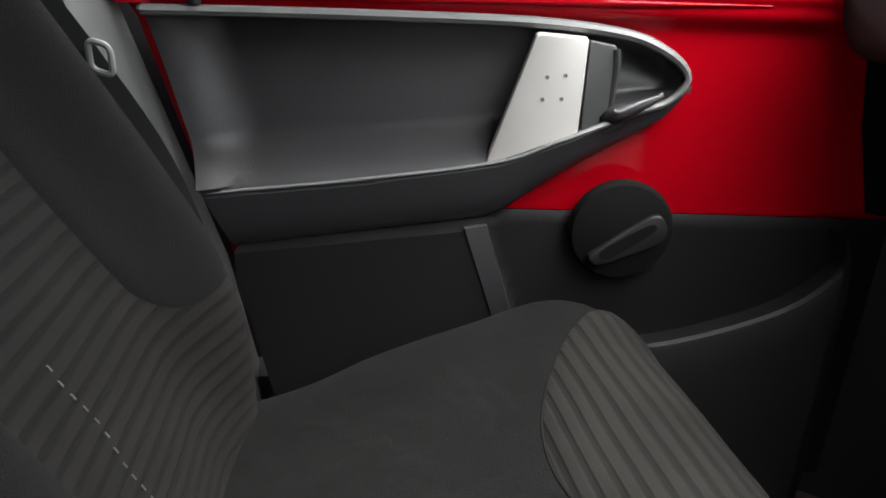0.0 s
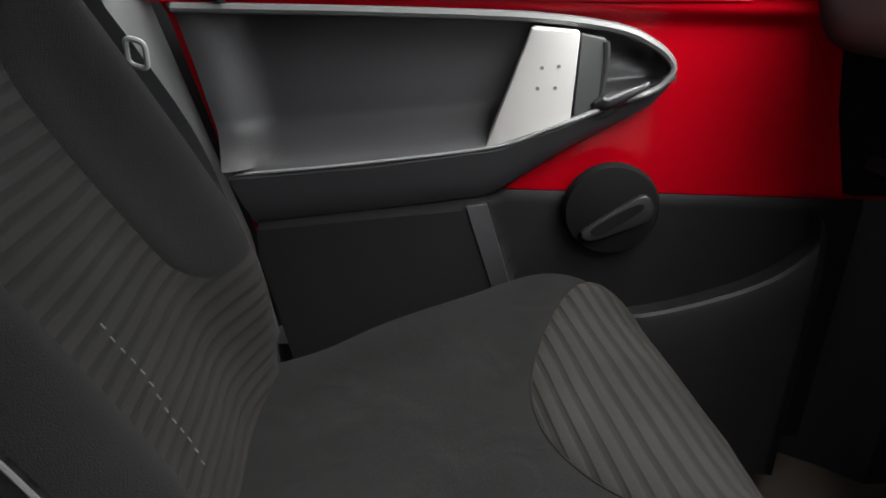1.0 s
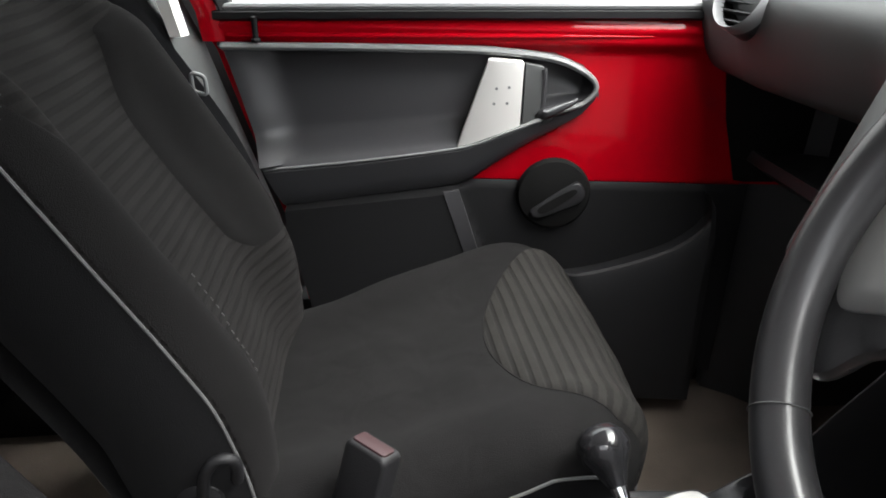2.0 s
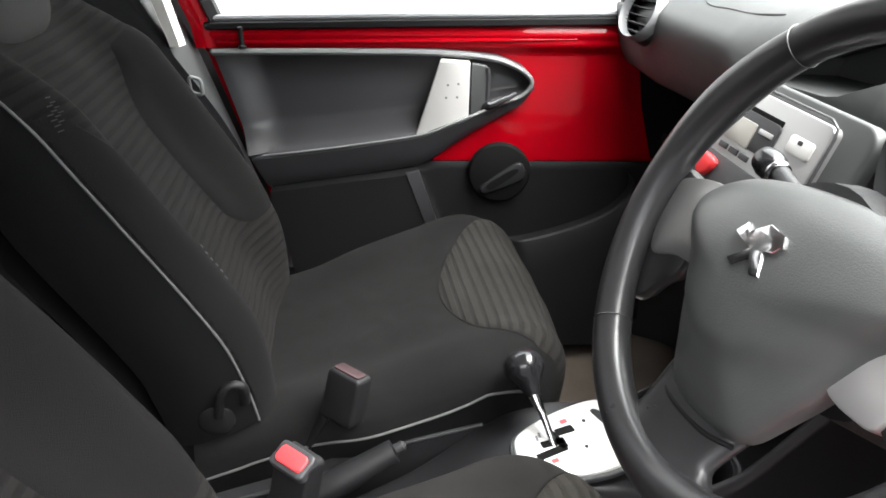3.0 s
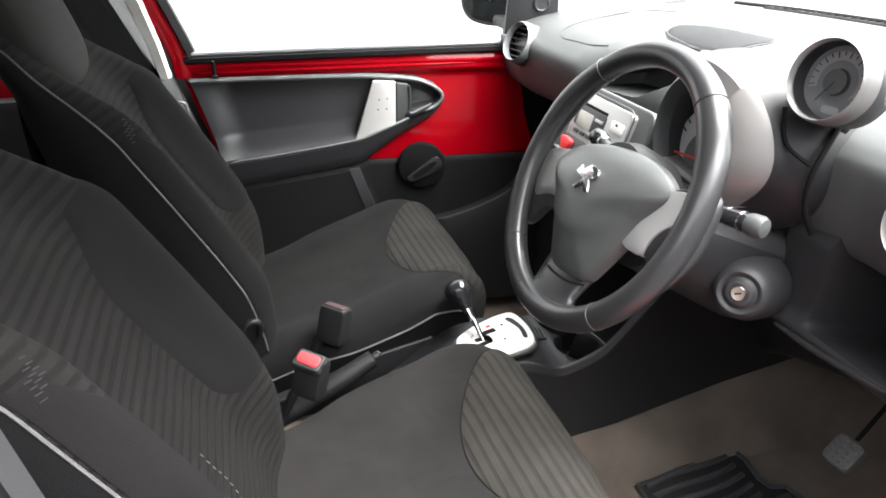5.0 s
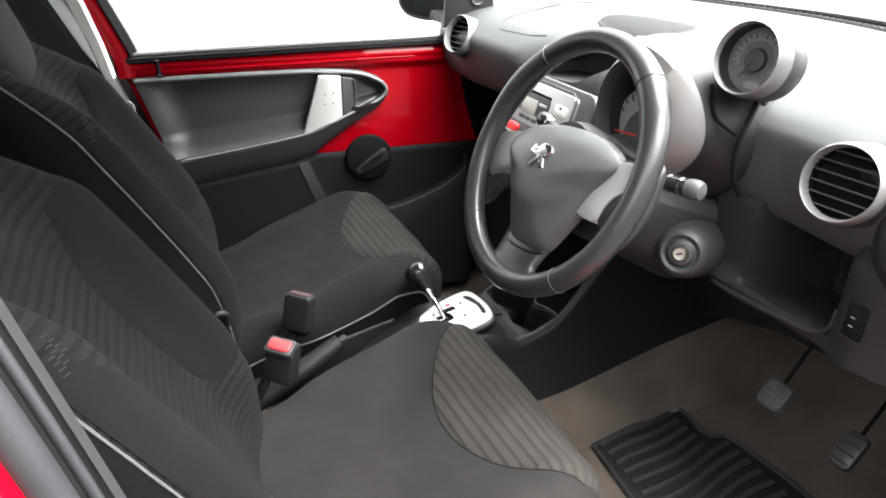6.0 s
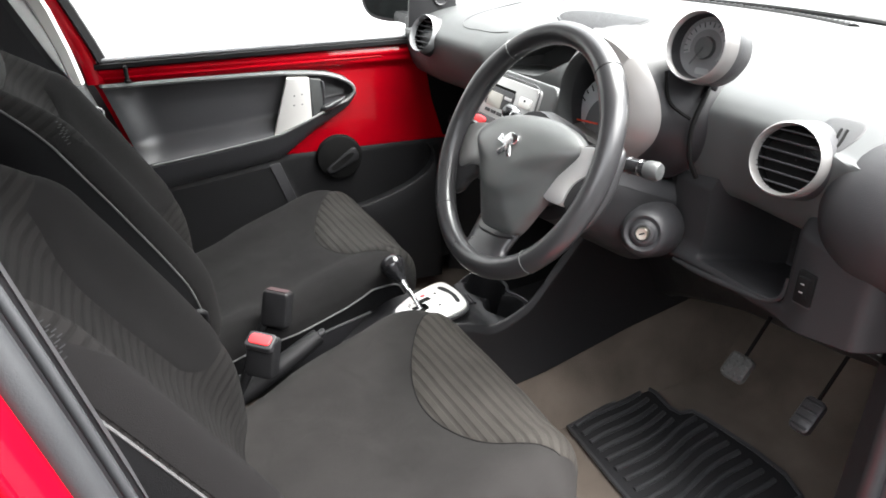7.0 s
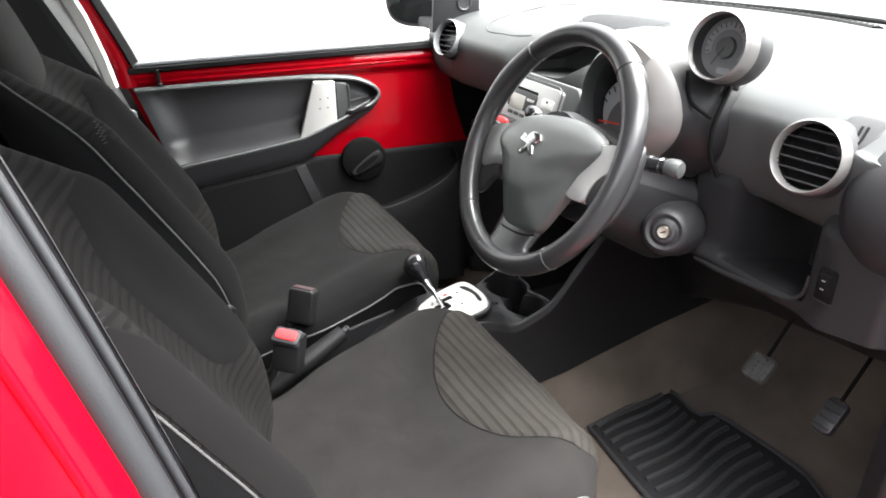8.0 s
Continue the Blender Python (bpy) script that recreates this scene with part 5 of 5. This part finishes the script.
part("rocker_key", slab(rounded(0.034, 0.017, 0.004), 0.004, 0.0015, sm @ Matrix.Translation((0.055, 0.014, 0.0085))), SATIN, stack)
part("key_dot", slab(rounded(0.006, 0.004, 0.001), 0.0012, 0, sm @ Matrix.Translation((0.055, 0.018, 0.0120))), CHARCOAL, stack)
part("heater_panel", slab(rounded(0.150, 0.045, 0.006), 0.006, 0.001, sm @ Matrix.Translation((0.0, -0.052, 0.006))), CHARCOAL, stack)
part("hazard_button", slab(ring_loop([(-0.016, 0.011), (0.016, 0.010), (0.008, -0.008), (-0.004, -0.012), (-0.013, -0.004)], 30), 0.010, 0.003, sm @ Matrix.Translation((-0.058, -0.047, 0.008))), REDPLASTIC, stack, "red hazard button")

# ---- centre console, gear selector, handbrake ----
console = thing("centre_console", "charcoal plastic floor console with cup holders", "console")
CTOP = spline([(0.06, 0.40), (0.20, 0.455), (0.30, 0.518), (0.36, 0.540), (0.43, 0.535), (0.48, 0.516), (0.515, 0.521), (0.557, 0.540), (0.584, 0.565), (0.609, 0.597), (0.635, 0.628), (0.69, 0.690), (0.79, 0.765), (0.90, 0.83), (1.14, 0.90)], 200)
rows = []
for x in np.concatenate([np.linspace(0.06, 0.475, 40), np.linspace(0.48, 0.68, 130), np.linspace(0.69, 1.14, 40)]):
    w = float(np.interp(x, [0.06, 0.30, 0.36, 0.46, 0.56, 0.66, 0.80, 1.14], [0.055, 0.070, 0.078, 0.082, 0.088, 0.092, 0.098, 0.115]))
    rim = float(np.interp(x, CTOP[:, 0], CTOP[:, 1]))
    deck = rim - (rim - 0.512) * smooth(0.500, 0.530, x) * smooth(0.98, 0.86, x)
    foot = float(np.interp(x, [0.06, 0.50, 0.60, 0.80, 1.14], [0.365, 0.37, 0.385, 0.435, 0.50]))
    r = []
    for v in np.linspace(-1, 1, 181):
        a = abs(v)
        wide = w + 0.020 * smooth(0.43, 0.53, x) if v > 0 else w
        if a > 0.76:
            k = (a - 0.76) / 0.24
            y, z = math.copysign(wide + 0.012 * k * k, v), rim - 0.014 - (rim - 0.014 - foot) * k
        else:
            k = a / 0.76
            y = math.copysign(wide * k, v)
            z = rim - 0.014 * smooth(wide - 0.010, wide, wide * k) ** 2
            inner = smooth(wide - 0.009, wide - 0.015, wide * k)
            near = smooth(0.042, 0.036, math.hypot(x - 0.546, y + 0.026))
            far = smooth(0.044, 0.038, math.hypot(x - 0.550, y - 0.054))
            tray = smooth(0.590, 0.600, x) * smooth(0.93, 0.86, x)
            low = deck - max(0.085 * near, 0.085 * far, 0.050 * tray)
            z += (low - z) * inner
        r.append((x, 0.045 + y, z))
    rows.append(r)
part("console_body", grid(rows), CONSOLE, console, "charcoal console with two round cup holders")
for k in range(5):
    part("rib", tube([(0.474 + 0.0065 * k, 0.086, 0.521 - 0.0006 * k), (0.470 + 0.0065 * k, 0.048, 0.521 - 0.0006 * k)], 0.0026, 6), CHARCOAL, console)
part("cup_divider", tube([(0.594, 0.125, 0.513), (0.592, 0.085, 0.513), (0.580, 0.062, 0.513), (0.590, 0.040, 0.513), (0.594, 0.005, 0.513), (0.580, -0.020, 0.513)], 0.0035, 8, n=30), CHARCOAL, console)
gear = thing("gear_selector", "silver automatic gear selector gate with black ball knob", "gear lever")
gz = 0.553
gate = [(0.322, 0.035), (0.335, 0.055), (0.38, 0.082), (0.432, 0.099), (0.452, 0.092), (0.460, 0.05), (0.455, 0.008), (0.435, -0.012), (0.39, -0.020), (0.345, -0.012), (0.325, 0.008)]
gm = Matrix.Translation((0, 0, gz - 0.008))
part("gate_base", slab([(0.395 + (x - 0.395) * 1.07, 0.04 + (y - 0.04) * 1.09) for x, y in ring_loop(gate, 60)], 0.006, 0.003, gm), CHARCOAL, gear)
part("gate_plate", slab(ring_loop(gate, 60), 0.010, 0.004, gm), SATIN, gear, "satin silver gate plate")
for gx, gy, gw, gd, ga in ((0.387, 0.049, 0.024, 0.011, 15), (0.368, 0.031, 0.030, 0.010, 10), (0.363, 0.016, 0.040, 0.010, 20), (0.374, 0.036, 0.010, 0.032, 25)):
    part("gate_slot", slab(rounded(gw, gd, 0.002), 0.0022, 0, gm @ Matrix.Translation((gx, gy, 0.0085)) @ pose(0, 0, 0, 0, 0, ga)), VOID, gear)
for gx, gy in ((0.390, 0.064), (0.363, 0.003)):
    part("gate_mark", slab(rounded(0.009, 0.006, 0.001), 0.0012, 0, gm @ Matrix.Translation((gx, gy, 0.0095)) @ pose(0, 0, 0, 0, 0, 15)), REDPLASTIC, gear, "small red position mark")
for gx, gy in ((0.351, 0.040), (0.355, 0.045)):
    part("gate_mark", slab(rounded(0.003, 0.008, 0.0008), 0.0012, 0, gm @ Matrix.Translation((gx, gy, 0.0095))), GREYTRIM, gear)
part("gate_window", slab(ring_loop([(0.428, 0.078), (0.440, 0.076), (0.448, 0.045), (0.445, 0.015), (0.438, 0.016), (0.440, 0.045)], 30), 0.0022, 0, gm @ Matrix.Translation((0, 0, 0.0085))), RUBBER, gear)
for gx, gy in ((0.415, 0.062), (0.405, 0.020)):
    part("gate_pin", turned([(0.0024, 0), (0.0022, 0.0012), (0.0005, 0.0014)], 12, gm @ Matrix.Translation((gx, gy, 0.0098))), RUBBER, gear)
lever = [(0.370, 0.022, 0.548), (0.362, 0.050, 0.574), (0.354, 0.077, 0.594)]
part("lever", tube(lever, [0.0045, 0.0045, 0.005], 12), CHROME, gear, "bright metal lever")
part("lever_collar", tube([(0.359, 0.058, 0.580), (0.354, 0.076, 0.593)], [0.005, 0.009], 14), CHROME, gear)
ax = Vector((-0.22, 0.72, 0.62)).normalized()
part("knob", turned([(0.009, -0.008), (0.012, 0.0), (0.017, 0.010), (0.0235, 0.020), (0.025, 0.028), (0.023, 0.038), (0.014, 0.047), (0.002, 0.050)], 32, Matrix.Translation((0.353, 0.080, 0.596)) @ ax.to_track_quat("Z", "Y").to_matrix().to_4x4()), GLOSSBLACK, gear, "glossy black ball knob")
brake = thing("handbrake", "black handbrake lever with grey button", "handbrake")
hb = [(-0.02, 0.050, 0.43), (0.06, 0.055, 0.47), (0.13, 0.065, 0.50), (0.185, 0.076, 0.522)]
part("grip", tube(hb, [0.014, 0.017, 0.018, 0.015], 14, n=16), RUBBER, brake)
part("release_button", turned([(0.007, 0), (0.007, 0.010), (0.004, 0.013), (0.001, 0.013)], 14, Matrix.Translation((0.187, 0.077, 0.523)) @ Vector((0.9, 0.15, 0.38)).to_track_quat("Z", "Y").to_matrix().to_4x4()), BLACK, brake)

# ---- buckles and belts ----
def buckle(label, foot, top, red_cap):
    """A belt buckle on its stalk, its red button facing up."""
    bk = thing("seat_belt_buckle", label, "belt buckle", group="belt buckles")
    f, t = Vector(foot), Vector(top)
    d = (t - f).normalized()
    m = frame_matrix(t, (0.74, -0.66, -0.07), d)
    part("housing", slab(rounded(0.050, 0.068, 0.007), 0.026, 0.005, m @ Matrix.Translation((0, -0.034, -0.013))), RUBBER, bk)
    if red_cap:
        em = m @ Matrix.Translation((0, -0.007, 0.008)) @ pose(0, 0, 0, -52, 0, 0)
        part("button_frame", slab(rounded(0.048, 0.030, 0.006), 0.012, 0.003, em @ Matrix.Translation((0, 0, -0.0035))), CHARCOAL, bk, "grey button surround")
        part("button", slab(rounded(0.038, 0.019, 0.006), 0.006, 0.002, em @ Matrix.Translation((0, 0, 0.0050))), REDPLASTIC, bk, "red release button")
    else:
        part("button", slab(rounded(0.040, 0.018, 0.004), 0.003, 0.001, m @ pose(0, 0.0, 0, -90, 0, 0) @ Matrix.Translation((0, 0, -0.001))), MAROON, bk, "dull dark red release button")
    part("stalk", tube([f, f.lerp(t, 0.5), t - 0.07 * d], 0.016, 10, flat=0.45), RUBBER, bk)
    return bk


buckle("black seat belt buckle with a red button beside the driver's seat", (0.003, 0.033, 0.436), (0.081, 0.022, 0.584), True)
buckle("black belt buckle with dull red button beside the passenger's seat", (0.060, 0.150, 0.448), (0.137, 0.142, 0.596), False)
belt = thing("seat_belt", "black belt webbing hanging on the passenger door post", "seat belt")
path = [(-0.33, 0.575, 1.32), (-0.25, 0.590, 1.12), (-0.182, 0.612, 0.95), (-0.118, 0.618, 0.84), (-0.06, 0.625, 0.72), (-0.02, 0.63, 0.55), (0.0, 0.64, 0.42)]
rows = [[(p[0] + 0.022 * k, p[1] - 0.003 * k, p[2] + 0.010 * k) for k in (-1, -0.3, 0.3, 1)] for p in spline(path, 40)]
b = grid(rows)
part("webbing", b, WEBBING, belt)
part("latch_plate", tube([(-0.089 + x, 0.600, 0.842 + z - 0.3 * x) for x, z in rounded(0.018, 0.026, 0.006)], 0.003, 8, closed=True), RIMGREY, belt, "bright latch plate")

# ---- mat and pedals ----
mat_out = [(0.627, -0.110), (0.74, -0.094), (0.83, -0.078), (0.852, -0.085), (0.858, -0.11), (0.850, -0.16), (0.856, -0.182), (0.884, -0.19), (0.892, -0.22), (0.905, -0.33), (0.905, -0.40), (0.885, -0.45), (0.75, -0.46), (0.61, -0.46), (0.60, -0.44), (0.614, -0.25)]
mat = thing("floor_mat", "ribbed black rubber floor mat on the carpet", "floor mat")
part("mat_sheet", slab(mat_out, 0.006, 0.002, Matrix.Translation((0, 0, 0.266))), KNEE, mat)
b = bmesh.new()
tube([(x, y, 0.274) for x, y in mat_out], 0.0045, 6, closed=True, bm=b)
part("mat_rim", b, MATRUBBER, mat)
# ribs paler than the sheet: the light they catch is put into the colour
for k in range(13):
    y = -0.120 - 0.0262 * k
    x0, x1 = 0.640 - 0.001 * k, 0.838 if y > -0.225 else 0.885
    line = [(x, y + 0.16 * (x - 0.63) + 0.005 * math.sin((x - 0.62) * 26 + k * 0.35), 0.2735) for x in np.linspace(x0, x1 - 0.010, 16)]
    part("mat_rib", tube(line, 0.0056, 8), MATRUBBER, mat)
def pedal(label, at, w, h, tilt):
    p = thing("pedal", label, "pedal", group="pedals")
    m = frame_matrix(at, (0.1, -1, 0), (0.72, 0, 0.69))
    pad_ob = part("pedal_pad", slab(rounded(w, h, 0.010), 0.014, 0.004, m), WORN if "brake" in label else MATRUBBER, p)
    # arm near-black, so the footwell's shade on it is in the colour
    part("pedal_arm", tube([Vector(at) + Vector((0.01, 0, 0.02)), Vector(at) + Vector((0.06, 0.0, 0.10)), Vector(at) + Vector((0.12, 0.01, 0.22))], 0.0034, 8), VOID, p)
    if "brake" in label:
        for k in range(20):
            part("stud", turned([(0.0032, 0), (0.0028, 0.002), (0.0008, 0.0026)], 8, m @ Matrix.Translation((-w * 0.36 + w * 0.24 * (k % 4), -h * 0.38 + h * 0.19 * (k // 4), 0.0135))), WORN, pad_ob)
    for k in range(0 if "brake" in label else 4):
        part("tread", box((w * 0.8, 0.004, 0.003), (0, -h * 0.36 + h * 0.24 * k, 0.0145), 0.001, m=m), WORN if "brake" in label else SEAL, pad_ob)
    return p
pedal("worn black rubber brake pedal", (0.80, -0.333, 0.505), 0.043, 0.048, -38)
pedal("black rubber accelerator pedal", (0.835, -0.450, 0.475), 0.034, 0.062, -38)

# ---- lower dash on the driver's side ----
kneep = thing("knee_panel", "charcoal plastic lower dash panel with switch", "dash panel", kind="structure")
rows = []
for z in np.linspace(0.0, 1.0, 60):
    r = []
    for y in np.linspace(-0.272, -0.64, 74):
        lo = float(np.interp(y, [-0.62, -0.586, -0.52, -0.45, -0.30, -0.27], [0.750, 0.742, 0.728, 0.720, 0.724, 0.724]))
        zz = lo + (0.893 - lo) * z
        x = 0.652 - 0.026 * smooth(-0.45, -0.53, y) - 0.014 * math.exp(-((zz - 0.752) / 0.014) ** 2) * smooth(-0.50, -0.44, y)
        x += 0.10 * smooth(-0.585, -0.66, y)
        x += 0.02 * smooth(0.86, 0.893, zz)
        hole = smooth(0.760, 0.772, zz) * smooth(0.95, 0.94, zz) * smooth(-0.485, -0.470, y) * smooth(-0.338, -0.356, y)
        x += 0.17 * hole
        x += 0.045 * smooth(0.10, 0.0, z)
        r.append((x, y, zz - 0.055 * hole * smooth(0.87, 0.775, zz)))
    rows.append(r)
part("knee_fascia", grid(rows), KNEE, kneep, "charcoal fascia with an open cubby")
part("cubby_lip", tube([(0.640, -0.300, 0.742), (0.638, -0.36, 0.745), (0.638, -0.43, 0.752), (0.639, -0.465, 0.757), (0.640, -0.483, 0.772), (0.641, -0.486, 0.80)], [0.003, 0.0045, 0.0045, 0.004, 0.003, 0.002], 10, n=40), KNEE, kneep, "rounded cubby lip")
# black sheet added in place of the deep shade in the footwell
rows = []
for y in np.linspace(-0.02, -0.62, 24):
    zb = float(np.interp(y, [-0.62, -0.44, -0.24, -0.10, -0.02], [0.605, 0.568, 0.545, 0.50, 0.455]))
    rows.append([(0.69, y, 0.724), (0.74, y, 0.700), (0.80, y, 0.65), (0.87, y, zb + 0.02), (0.90, y, zb), (0.96, y, zb - 0.012), (1.30, y, zb - 0.03)])
b = grid(rows)
part("under_cover", b, BLACK, kneep, "black sheet under the dash, added for the footwell's shade")
sw = part("switch_plate", box((0.008, 0.024, 0.044), (0.627, -0.520, 0.806), 0.003), VOID, kneep, "black headlamp level switch")
for k in range(2):
    part("switch_mark", box((0.0012, 0.005, 0.0016), (0.6185, -0.520, 0.803 + 0.011 * k), 0.0004), GREYTRIM, sw)
part("switch_rim", box((0.005, 0.024, 0.004), (0.626, -0.520, 0.785), 0.0015), CHARCOAL, sw)
part("switch_rocker", box((0.006, 0.016, 0.028), (0.622, -0.520, 0.808), 0.003), VOID, sw)

# ---- passenger mirror and corner panel ----
mir = thing("door_mirror", "black door mirror outside the passenger window", "mirror")
mm = Matrix.Translation((0.648, 0.80, 1.005)) @ Vector((-0.9, -0.40, 0.0)).to_track_quat("Z", "Y").to_matrix().to_4x4()
rings = []
for k, h in ((1.0, 0.0), (1.03, -0.015), (0.98, -0.05), (0.75, -0.085), (0.4, -0.10)):
    rings.append([mm @ Vector((x * k, y * k, h)) for x, y in ring_loop([(0.09, 0.045), (0.0, 0.062), (-0.085, 0.045), (-0.095, -0.02), (-0.05, -0.055), (0.06, -0.052), (0.095, 0.0)], 40)])
part("housing", loft(rings), BLACK, mir)
part("mirror_glass", slab(ring_loop([(0.08, 0.038), (0.0, 0.053), (-0.075, 0.038), (-0.085, -0.018), (-0.045, -0.047), (0.055, -0.044), (0.085, 0.0)], 40), 0.003, 0.001, mm), MIRROR, mir, "mirror glass")
part("mirror_arm", box((0.034, 0.16, 0.030), (0.672, 0.715, 0.962), 0.012), BLACK, mir)
